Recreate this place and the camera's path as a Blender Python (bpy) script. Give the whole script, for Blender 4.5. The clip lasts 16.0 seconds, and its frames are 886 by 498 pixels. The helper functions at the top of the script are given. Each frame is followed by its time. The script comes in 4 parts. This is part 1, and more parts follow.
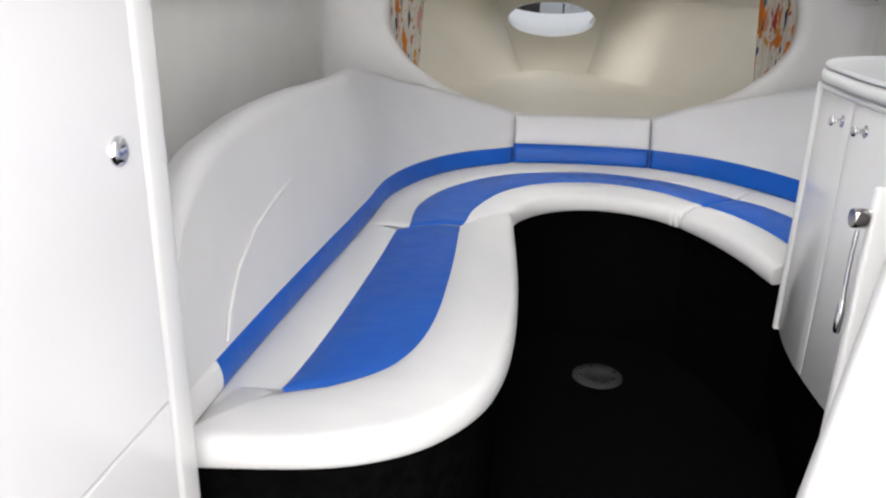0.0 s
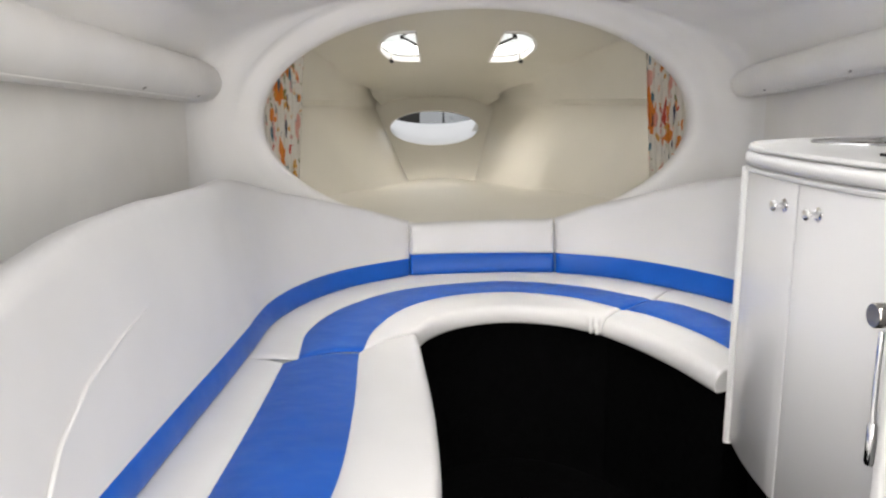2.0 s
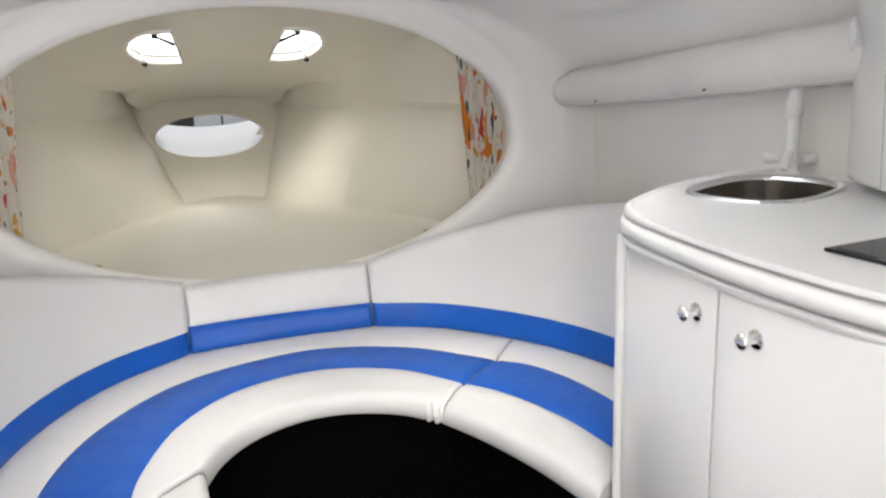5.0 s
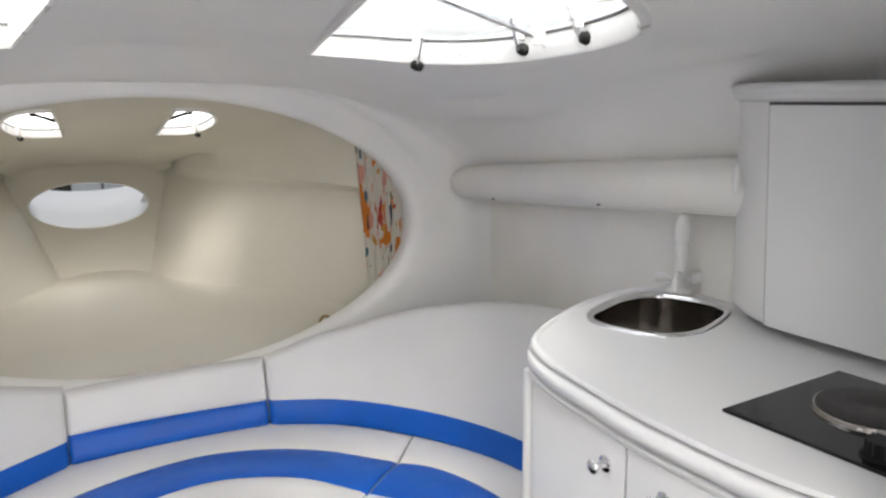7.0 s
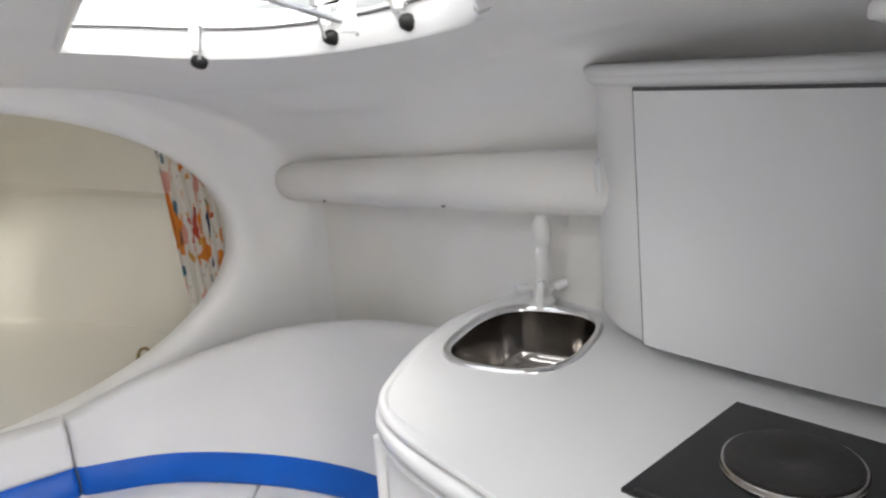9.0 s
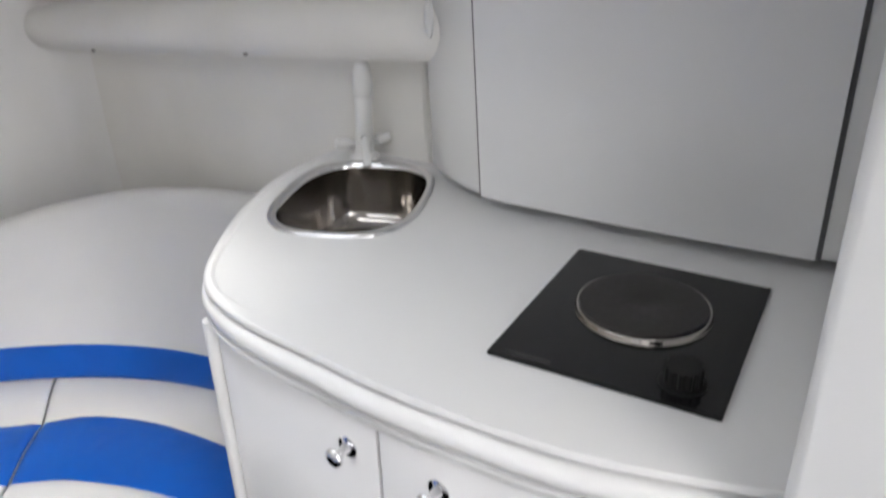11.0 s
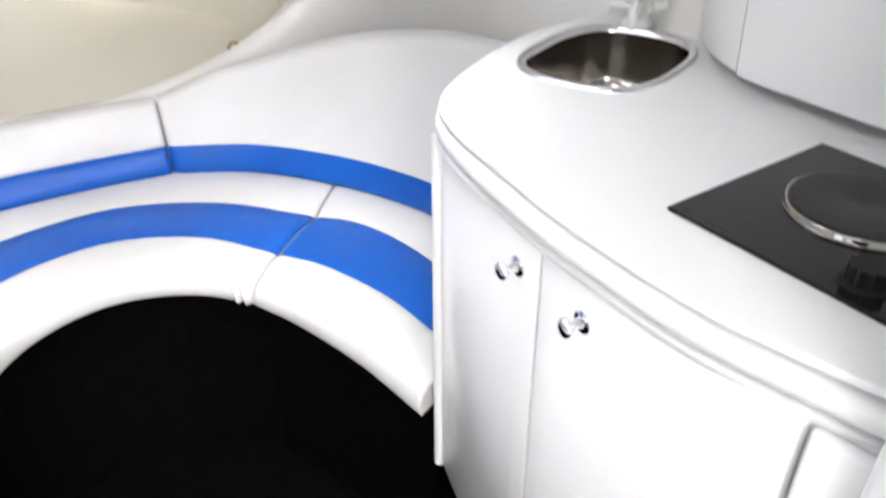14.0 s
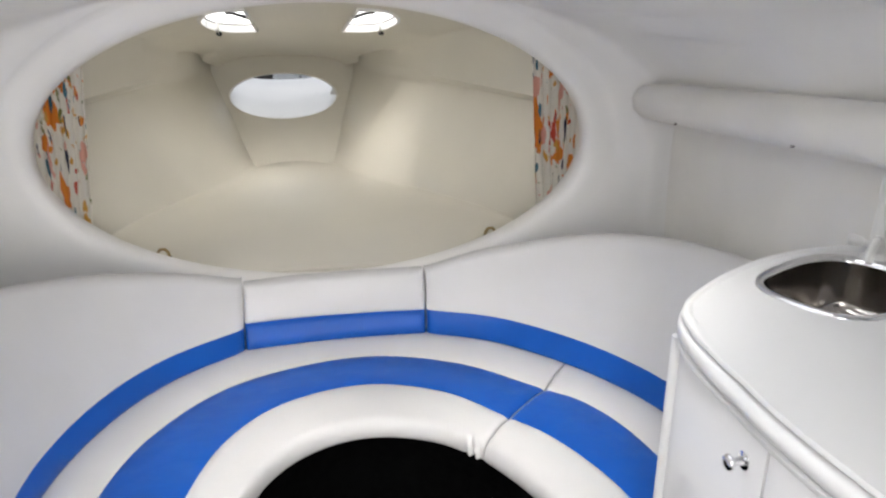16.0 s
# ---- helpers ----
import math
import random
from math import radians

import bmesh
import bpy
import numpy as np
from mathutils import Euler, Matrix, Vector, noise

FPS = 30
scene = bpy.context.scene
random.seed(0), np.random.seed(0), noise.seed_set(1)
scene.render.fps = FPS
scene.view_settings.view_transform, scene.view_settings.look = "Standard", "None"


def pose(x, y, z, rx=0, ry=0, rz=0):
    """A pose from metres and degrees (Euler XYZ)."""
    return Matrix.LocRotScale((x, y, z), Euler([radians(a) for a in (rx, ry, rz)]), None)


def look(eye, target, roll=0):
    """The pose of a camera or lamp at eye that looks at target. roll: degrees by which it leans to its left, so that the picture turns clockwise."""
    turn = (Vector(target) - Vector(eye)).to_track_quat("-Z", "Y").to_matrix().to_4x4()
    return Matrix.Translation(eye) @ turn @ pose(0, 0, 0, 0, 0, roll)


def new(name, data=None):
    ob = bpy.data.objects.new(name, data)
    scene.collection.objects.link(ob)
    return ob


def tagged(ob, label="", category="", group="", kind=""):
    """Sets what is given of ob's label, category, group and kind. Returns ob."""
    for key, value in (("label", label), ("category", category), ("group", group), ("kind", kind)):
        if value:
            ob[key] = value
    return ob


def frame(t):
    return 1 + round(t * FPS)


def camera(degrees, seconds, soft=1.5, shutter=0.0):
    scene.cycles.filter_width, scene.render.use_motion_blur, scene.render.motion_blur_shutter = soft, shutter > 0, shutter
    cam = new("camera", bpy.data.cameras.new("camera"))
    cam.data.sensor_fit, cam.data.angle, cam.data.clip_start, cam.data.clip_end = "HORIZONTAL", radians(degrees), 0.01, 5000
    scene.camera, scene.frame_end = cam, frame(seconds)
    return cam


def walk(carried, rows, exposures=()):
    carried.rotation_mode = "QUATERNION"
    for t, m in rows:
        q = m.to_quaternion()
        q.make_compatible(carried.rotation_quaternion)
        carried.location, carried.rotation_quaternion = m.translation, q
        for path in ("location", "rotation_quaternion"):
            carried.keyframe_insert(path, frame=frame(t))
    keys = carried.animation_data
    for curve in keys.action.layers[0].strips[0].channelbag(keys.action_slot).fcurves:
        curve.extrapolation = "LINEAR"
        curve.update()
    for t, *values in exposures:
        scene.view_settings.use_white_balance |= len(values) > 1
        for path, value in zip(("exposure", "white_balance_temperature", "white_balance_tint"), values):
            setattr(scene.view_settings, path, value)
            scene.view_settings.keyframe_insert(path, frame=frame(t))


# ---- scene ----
cam = camera(60.3, 16.0, soft=2.2, shutter=0.4)
PATH = [
    (0, (-0.209, -1.057, 1.049), (-0.425, 0.812, 0.373), 1.5),
    (0.5, (-0.196, -0.976, 1.013), (-0.388, 0.916, 0.397), -0.1),
    (1, (-0.199, -0.887, 0.975), (-0.363, 1.005, 0.348), -0.4),
    (1.5, (-0.23, -0.795, 0.966), (-0.316, 1.135, 0.448), -0.8),
    (2, (-0.269, -0.702, 0.962), (-0.2, 1.26, 0.578), -0.2),
    (2.5, (-0.257, -0.567, 0.942), (-0.116, 1.39, 0.552), 0.0),
    (3, (-0.225, -0.401, 0.907), (-0.008, 1.55, 0.524), -0.8),
    (3.5, (-0.242, -0.272, 0.9), (0.068, 1.666, 0.515), -0.3),
    (4, (-0.232, -0.135, 0.927), (0.137, 1.786, 0.509), 1.1),
    (4.5, (-0.225, -0.091, 1.008), (0.297, 1.785, 0.549), -1.0),
    (4.7, (-0.191, -0.072, 1.066), (0.354, 1.793, 0.594), -1.7),
    (6.8, (-0.217, 0.017, 1.334), (0.615, 1.786, 0.909), 0.1),
    (7, (-0.213, 0.013, 1.34), (0.644, 1.779, 0.957), -0.4),
    (7.5, (-0.21, 0.003, 1.361), (0.766, 1.712, 1.006), -0.6),
    (8, (-0.105, 0.095, 1.362), (0.897, 1.774, 0.941), -0.8),
    (10.3, (0.029, 0.392, 1.448), (1.487, 1.616, 0.836), -4.2),
    (10.5, (0.031, 0.4, 1.433), (1.507, 1.573, 0.764), -3.1),
    (11, (0.023, 0.425, 1.381), (1.469, 1.492, 0.503), -1.6),
    (11.5, (0.031, 0.431, 1.327), (1.381, 1.465, 0.275), -2.1),
    (12, (0.047, 0.421, 1.299), (1.327, 1.425, 0.135), -3.7),
    (12.5, (0.051, 0.412, 1.267), (1.238, 1.41, 0.003), -2.4),
    (13, (0.066, 0.378, 1.236), (1.086, 1.444, -0.114), -2.0),
    (13.5, (0.086, 0.328, 1.24), (0.926, 1.614, -0.041), -2.2),
    (14, (0.062, 0.27, 1.314), (0.863, 1.749, 0.231), -0.1),
    (14.5, (0.029, 0.219, 1.356), (0.746, 1.837, 0.424), -0.2),
    (15, (-0.013, 0.15, 1.383), (0.615, 1.852, 0.54), -0.1),
    (15.5, (-0.072, 0.097, 1.406), (0.398, 1.901, 0.68), 0.8),
    (16, (-0.098, 0.082, 1.435), (0.272, 1.93, 0.766), 0.4),
]
EXPOSURES = [(0, -0.02, 6480, 10), (1.0, 0.08, 6600, 10), (2.0, 0.22, 6740, 10), (3.0, 0.4, 6740, 10), (4.5, 0.34, 6740, 10), (5.8, 0.18, 6677, 10), (7.0, 0.02, 6620, 10), (8.0, 0.06, 6600, 10), (9.2, 0.14, 6542, 10), (10.4, 0.26, 6484, 10), (11.0, 0.08, 6480, 10), (11.5, -0.08, 6480, 10), (12.0, -0.24, 6480, 10), (12.5, -0.16, 6480, 10), (13.0, 0.13, 6480, 10), (13.6, 0.48, 6480, 10), (14.1, 0.76, 6480, 10), (14.6, 0.72, 6485, 10), (15.1, 0.28, 6512, 10), (15.5, 0.2, 6533, 10), (16, 0.2, 6560, 10)]
SIZE = 0.86        # metres to one unit of the plan
walk(cam, [(t, look(Vector(eye) * SIZE, Vector(target) * SIZE, roll)) for t, eye, target, roll in PATH], EXPOSURES)

# ---------------- world and light ----------------
world = bpy.data.worlds.new("sky")
scene.world = world
world.use_nodes = True
wn = world.node_tree.nodes
sky = wn.new("ShaderNodeTexSky")
sky.sky_type = "NISHITA"
sky.sun_disc = False
sky.sun_elevation, sky.sun_rotation = radians(50), radians(200)
sky.air_density, sky.dust_density = 1.0, 4.0
wn["Background"].inputs["Strength"].default_value = 0.15
soft_sky = wn.new("ShaderNodeHueSaturation")
soft_sky.inputs["Saturation"].default_value, soft_sky.inputs["Value"].default_value = 0.25, 2.2
world.node_tree.links.new(sky.outputs["Color"], soft_sky.inputs["Color"])
world.node_tree.links.new(soft_sky.outputs["Color"], wn["Background"].inputs["Color"])

sun_data = bpy.data.lights.new("sun", "SUN")
sun_data.energy, sun_data.angle, sun_data.color = 1.0, radians(25), (1.0, 0.96, 0.9)
sun = new("sun", sun_data)
sun.matrix_world = look((0, 0, 10), (0.6, 4.5, 0))


def window_light(name, x, y, z, target, sx, sy, watts, color=(1, 1, 1)):
    d = bpy.data.lights.new(name, "AREA")
    d.shape, d.size, d.size_y, d.energy, d.color = "RECTANGLE", sx * SIZE, sy * SIZE, watts * SIZE ** 2, color
    o = new(name, d)
    o.matrix_world = look(Vector((x, y, z)) * SIZE, Vector(target) * SIZE)
    return o


window_light("companionway_daylight", 0.12, -1.95, 0.75, (-0.15, 1.6, 0.95), 2.2, 1.7, 66, (1.0, 0.962, 0.93))
# fill lamp added above the entry; the hatch it shines through is assumed
window_light("added_top_fill", 0.02, -0.72, 1.72, (-0.1, 0.55, 0.55), 0.9, 1.3, 6.5, (1.0, 0.97, 0.94))
window_light("roof_window_daylight", 0.47, 1.40, 1.62, (0.47, 1.41, 0.0), 0.3, 0.9, 2.2)
window_light("roof_window_daylight", -0.47, 1.40, 1.62, (-0.47, 1.41, 0.0), 0.3, 0.9, 2.2)
window_light("bow_window_daylight", 0.28, 3.7, 1.40, (0.28, 3.71, 0.0), 0.2, 0.45, 1.05, (1.0, 0.97, 0.92))
window_light("bow_window_daylight", -0.34, 3.7, 1.40, (-0.34, 3.71, 0.0), 0.2, 0.45, 1.05, (1.0, 0.97, 0.92))
window_light("bow_port_daylight", -0.12, 5.80, 1.18, (-0.12, 4.7, 0.70), 0.6, 0.3, 1.2)


# ---------------- materials ----------------
def material(name, color, rough=0.5, metal=0.0, var=0.06, scale=3.0, bump=0.0, bump_scale=300.0, coat=0.0, spec=0.5, rough_var=0.1, pucker=0.0):
    m = bpy.data.materials.new(name)
    m.use_nodes = True
    nt = m.node_tree
    b = nt.nodes["Principled BSDF"]
    co = nt.nodes.new("ShaderNodeTexCoord")
    n1 = nt.nodes.new("ShaderNodeTexNoise")
    n1.inputs["Scale"].default_value, n1.inputs["Detail"].default_value = scale, 6
    nt.links.new(co.outputs["Object"], n1.inputs["Vector"])
    ramp = nt.nodes.new("ShaderNodeValToRGB")
    ramp.color_ramp.elements[0].position, ramp.color_ramp.elements[1].position = 0.3, 0.7
    lo = [c * (1 - var) for c in color]
    hi = [min(1, c * (1 + var)) for c in color]
    ramp.color_ramp.elements[0].color, ramp.color_ramp.elements[1].color = (*lo, 1), (*hi, 1)
    nt.links.new(n1.outputs["Fac"], ramp.inputs["Fac"])
    nt.links.new(ramp.outputs["Color"], b.inputs["Base Color"])
    mr = nt.nodes.new("ShaderNodeMapRange")
    mr.inputs["To Min"].default_value, mr.inputs["To Max"].default_value = max(0.02, rough - rough_var), min(1, rough + rough_var)
    n3 = nt.nodes.new("ShaderNodeTexNoise")
    n3.inputs["Scale"].default_value = scale * 4
    nt.links.new(co.outputs["Object"], n3.inputs["Vector"])
    nt.links.new(n3.outputs["Fac"], mr.inputs["Value"])
    nt.links.new(mr.outputs["Result"], b.inputs["Roughness"])
    b.inputs["Metallic"].default_value = metal
    b.inputs["Coat Weight"].default_value = coat
    b.inputs["Coat Roughness"].default_value = 0.15
    b.inputs["Specular IOR Level"].default_value = spec
    if bump:
        n2 = nt.nodes.new("ShaderNodeTexNoise")
        n2.inputs["Scale"].default_value, n2.inputs["Detail"].default_value = bump_scale, 3
        nt.links.new(co.outputs["Object"], n2.inputs["Vector"])
        bp = nt.nodes.new("ShaderNodeBump")
        bp.inputs["Strength"].default_value, bp.inputs["Distance"].default_value = bump, 0.002
        nt.links.new(n2.outputs["Fac"], bp.inputs["Height"])
        nt.links.new(bp.outputs["Normal"], b.inputs["Normal"])
        if pucker:
            n4 = nt.nodes.new("ShaderNodeTexNoise")
            n4.inputs["Scale"].default_value, n4.inputs["Detail"].default_value = 9.0, 2
            nt.links.new(co.outputs["Object"], n4.inputs["Vector"])
            b2 = nt.nodes.new("ShaderNodeBump")
            b2.inputs["Strength"].default_value, b2.inputs["Distance"].default_value = pucker, 0.01
            nt.links.new(n4.outputs["Fac"], b2.inputs["Height"])
            nt.links.new(b2.outputs["Normal"], bp.inputs["Normal"])
    return m


GEL = material("white_gelcoat", (0.76, 0.76, 0.76), 0.3, var=0.015, coat=0.2, rough_var=0.03)
LINER = material("liner_gelcoat", (0.93, 0.922, 0.905), 0.42, var=0.03, rough_var=0.05)
FABRIC = material("beige_lining_cloth", (0.88, 0.865, 0.83), 0.75, var=0.035, scale=4.0, bump=0.2, bump_scale=500, spec=0.3)
CREAM = material("cream_liner", (0.72, 0.692, 0.615), 0.42, var=0.04, scale=2.0, rough_var=0.05)
VWHITE = material("white_vinyl", (0.64, 0.636, 0.634), 0.45, var=0.025, scale=5, bump=0.25, bump_scale=420, pucker=0.35)
VBLUE = material("blue_vinyl", (0.003, 0.082, 0.41), 0.33, var=0.08, scale=6, bump=0.3, bump_scale=420, spec=0.32, pucker=0.45)
CARPET = material("black_carpet", (0.0028, 0.0028, 0.003), 1.0, var=0.4, scale=40, bump=0.5, bump_scale=900, spec=0.0, rough_var=0.0)
DOORW = material("white_laminate", (0.78, 0.78, 0.79), 0.22, var=0.012, coat=0.2, rough_var=0.02)
CHROME = material("chrome", (0.82, 0.82, 0.83), 0.08, 1.0, var=0.02, rough_var=0.04)
STEEL = material("stainless_steel", (0.42, 0.395, 0.37), 0.12, 1.0, var=0.16, scale=8, rough_var=0.04)
GLASSB = material("black_ceramic_glass", (0.008, 0.008, 0.009), 0.10, var=0.2, spec=0.3, rough_var=0.04)
IRON = material("cast_iron", (0.018, 0.016, 0.015), 0.55, var=0.15, scale=30, bump=0.2, bump_scale=200)
BLACKP = material("black_plastic", (0.006, 0.006, 0.006), 0.5, var=0.1, spec=0.3)
WHITEP = material("white_plastic", (0.82, 0.82, 0.81), 0.3, var=0.02)
GREYG = material("grey_gap", (0.10, 0.10, 0.105), 0.7)
SHEDPANE = material("pale_pane", (0.17, 0.185, 0.20), 0.3)
BRASS = material("brass", (0.45, 0.33, 0.16), 0.35, 1.0, var=0.1)
GREYP = material("grey_plastic", (0.02, 0.02, 0.02), 0.55, var=0.2, scale=60)


def glass_material():
    m = bpy.data.materials.new("clear_acrylic")
    m.use_nodes = True
    b = m.node_tree.nodes["Principled BSDF"]
    b.inputs["Base Color"].default_value = (0.97, 0.98, 0.98, 1)
    b.inputs["Roughness"].default_value = 0.02
    b.inputs["Transmission Weight"].default_value = 1.0
    b.inputs["IOR"].default_value = 1.05
    return m


ACRYL = glass_material()
# emission stands in for the overexposed brightness outside the bow
GLOW = material("backdrop_glow", (0.9, 0.9, 0.9), 1.0, var=0.02)
GLOW.node_tree.nodes["Principled BSDF"].inputs["Emission Color"].default_value = (1.0, 1.0, 1.0, 1)
GLOW.node_tree.nodes["Principled BSDF"].inputs["Emission Strength"].default_value = 1.6


def curtain_material():
    """Cream cotton with brush strokes in orange, ochre, red, teal, navy and green."""
    m = bpy.data.materials.new("printed_cotton")
    m.use_nodes = True
    nt = m.node_tree
    b = nt.nodes["Principled BSDF"]
    b.inputs["Roughness"].default_value = 0.9
    co = nt.nodes.new("ShaderNodeTexCoord")
    prev = None
    base = (0.88, 0.85, 0.78, 1)
    for i, (col, sc, th, st) in enumerate((((0.80, 0.30, 0.05, 1), 11, 0.60, 0.6), ((0.72, 0.42, 0.10, 1), 13, 0.63, 0.8), ((0.62, 0.10, 0.06, 1), 16, 0.66, 0.5),
                                           ((0.07, 0.20, 0.27, 1), 15, 0.66, 0.4), ((0.03, 0.04, 0.08, 1), 22, 0.68, 0.25), ((0.25, 0.27, 0.08, 1), 17, 0.67, 0.6), ((0.80, 0.45, 0.36, 1), 12, 0.63, 0.5))):
        mp = nt.nodes.new("ShaderNodeMapping")
        mp.inputs["Location"].default_value = (3.1 * i, 1.7 * i, 5.3 * i)
        mp.inputs["Scale"].default_value = (1.7, 0.2, st * 0.75)
        mp.inputs["Rotation"].default_value = (0, 0.35 * (i % 3 - 1), 0)
        nt.links.new(co.outputs["Object"], mp.inputs["Vector"])
        n = nt.nodes.new("ShaderNodeTexNoise")
        n.inputs["Scale"].default_value, n.inputs["Detail"].default_value = sc * 1.55, 2.5
        nt.links.new(mp.outputs["Vector"], n.inputs["Vector"])
        g = nt.nodes.new("ShaderNodeMath")
        g.operation = "GREATER_THAN"
        g.inputs[1].default_value = th - 0.008
        nt.links.new(n.outputs["Fac"], g.inputs[0])
        mx = nt.nodes.new("ShaderNodeMix")
        mx.data_type = "RGBA"
        nt.links.new(g.outputs[0], mx.inputs["Factor"])
        if prev is None:
            mx.inputs["A"].default_value = base
        else:
            nt.links.new(prev, mx.inputs["A"])
        mx.inputs["B"].default_value = col
        prev = mx.outputs["Result"]
    nt.links.new(prev, b.inputs["Base Color"])
    return m


CURTAIN = curtain_material()


# ---------------- mesh helpers ----------------
def obj(name, bm, mat, smooth=True):
    bmesh.ops.recalc_face_normals(bm, faces=bm.faces)
    me = bpy.data.meshes.new(name)
    bm.to_mesh(me)
    bm.free()
    for p in me.polygons:
        p.use_smooth = smooth
    me.materials.append(mat)
    o = new(name, me)
    if smooth:
        me.set_sharp_from_angle(angle=radians(50))
    return o


def part(name, bm, mat, parent, label="", smooth=True):
    o = obj(name, bm, mat, smooth)
    o.parent = parent
    if label:
        o["label"] = label
    return o


def spline(pts, n):
    """Catmull-Rom curve through pts, n samples."""
    pts = [np.array(p, float) for p in pts]
    ext = [2 * pts[0] - pts[1]] + pts + [2 * pts[-1] - pts[-2]]
    out = []
    for k in range(n):
        u = k / (n - 1) * (len(pts) - 1)
        i = min(int(u), len(pts) - 2)
        t = u - i
        a, b, c, d = ext[i:i + 4]
        out.append(0.5 * (2 * b + (c - a) * t + (2 * a - 5 * b + 4 * c - d) * t * t + (3 * b - 3 * c + d - a) * t ** 3))
    return out


def grid(rows, close_u=False, close_v=False, cap=False):
    """A quad mesh from rows of points."""
    bm = bmesh.new()
    vs = [[bm.verts.new(p) for p in r] for r in rows]
    nr, nc = len(vs), len(vs[0])
    for i in range(nr if close_u else nr - 1):
        for j in range(nc if close_v else nc - 1):
            q = [vs[i][j], vs[(i + 1) % nr][j], vs[(i + 1) % nr][(j + 1) % nc], vs[i][(j + 1) % nc]]
            bm.faces.new(q)
    if cap:
        bm.faces.new(vs[0])
        bm.faces.new(vs[-1][::-1])
    return bm


def box(x0, x1, y0, y1, z0, z1, bevel=0.0, seg=2, m=None, bm=None):
    b = bmesh.new()
    bmesh.ops.create_cube(b, size=1, matrix=Matrix.Translation(((x0 + x1) / 2, (y0 + y1) / 2, (z0 + z1) / 2)) @ Matrix.Diagonal((x1 - x0, y1 - y0, z1 - z0, 1)))
    if bevel:
        bmesh.ops.bevel(b, geom=b.edges[:], offset=bevel, segments=seg, profile=0.5, affect="EDGES")
    if m is not None:
        bmesh.ops.transform(b, matrix=m, verts=b.verts)
    return b


def prism(outline, z0, z1, bevel=0.0, seg=2, hole=None):
    """A plate with the given plan; an optional hole of as many points."""
    if hole:
        rows = [[(x, y, z0) for x, y in hole], [(x, y, z1) for x, y in hole], [(x, y, z1) for x, y in outline], [(x, y, z0) for x, y in outline]]
        return grid(rows, close_u=True, close_v=True)
    b = bmesh.new()
    vs = [b.verts.new((x, y, z0)) for x, y in outline]
    f = b.faces.new(vs)
    r = bmesh.ops.extrude_face_region(b, geom=[f])
    bmesh.ops.translate(b, vec=(0, 0, z1 - z0), verts=[v for v in r["geom"] if isinstance(v, bmesh.types.BMVert)])
    if bevel:
        es = [e for e in b.edges if abs(e.verts[0].co.z - e.verts[1].co.z) < 1e-6]
        bmesh.ops.bevel(b, geom=es, offset=bevel, segments=seg, profile=0.5, affect="EDGES")
    return b


def lathe(profile, n=24, m=None):
    """Turned solid from (radius, height) pairs, about z."""
    b = bmesh.new()
    rings = [[b.verts.new((r * math.cos(2 * math.pi * k / n), r * math.sin(2 * math.pi * k / n), h)) for k in range(n)] for r, h in profile]
    for a, c in zip(rings, rings[1:]):
        for k in range(n):
            b.faces.new((a[k], a[(k + 1) % n], c[(k + 1) % n], c[k]))
    b.faces.new(rings[0][::-1])
    b.faces.new(rings[-1])
    if m is not None:
        bmesh.ops.transform(b, matrix=m, verts=b.verts)
    return b


def tube(path, r, n=10):
    """A round bar along a path; r may be a list."""
    pts = [Vector(p) for p in path]
    rs = r if isinstance(r, (list, tuple)) else [r] * len(pts)
    rows = []
    for i, p in enumerate(pts):
        t = (pts[min(i + 1, len(pts) - 1)] - pts[max(i - 1, 0)]).normalized()
        s = t.orthogonal().normalized() if i == 0 else (side - t * side.dot(t)).normalized()
        side = s
        u = t.cross(s)
        rows.append([p + rs[i] * (math.cos(2 * math.pi * k / n) * s + math.sin(2 * math.pi * k / n) * u) for k in range(n)])
    return grid(rows, close_v=True, cap=True)


def empty(name, x, y, z, label, category, group="", kind=""):
    o = new(name)
    o.location = (x, y, z)
    o.empty_display_size = 0.05
    scene.view_layers[0].update() if False else None
    return tagged(o, label, category, group, kind)


def adopt(o, parent):
    """Parents o and keeps its place in the world."""
    o.parent = parent
    o.matrix_parent_inverse = Matrix.Translation(-parent.location)
    return o


def piece(name, bm, mat, thing, label="", smooth=True):
    """A part given in world coordinates under an Empty."""
    o = obj(name, bm, mat, smooth)
    if label:
        o["label"] = label
    return adopt(o, thing)


def sub(name, bm, mat, parent, label="", smooth=True):
    """A sub-part given in world coordinates under a part that is a mesh."""
    o = obj(name, bm, mat, smooth)
    if label:
        o["label"] = label
    o.parent = parent
    o.matrix_parent_inverse = (parent.matrix_parent_inverse).inverted() if False else Matrix.Identity(4)
    return o


# ---------------- the cabin shell ----------------
FLOOR = -0.43                      # floor of the foot well
SEAT, UNDER = 0.209, 0.138         # top and underside of the seat cushions
TOP = 0.848                         # worktop
N = 240
OVAL = (0.014, 0.868, 0.970, 0.494)  # centre x, centre z, half width, half height


def ceiling_z(y):
    return 1.424 + (1.7 - y) * 0.035


def ceiling_power(y):
    u = max(0.0, min(1.0, (1.9 - y) / 0.6))
    v = max(0.0, min(1.0, (1.4 - y) / 0.5))
    return 2.7 + 2.3 * u * u * (3 - 2 * u) + 3.0 * v * v * (3 - 2 * v)


def ceiling_crown(x, y):
    """The raised middle of the headlining."""
    u = max(0.0, min(1.0, (abs(x - 0.03) - 0.15) / 0.5))
    v = max(0.0, min(1.0, (2.62 - y) / 0.35))
    return 0.082 * (1 - u * u * (3 - 2 * u)) * v * v * (3 - 2 * v)


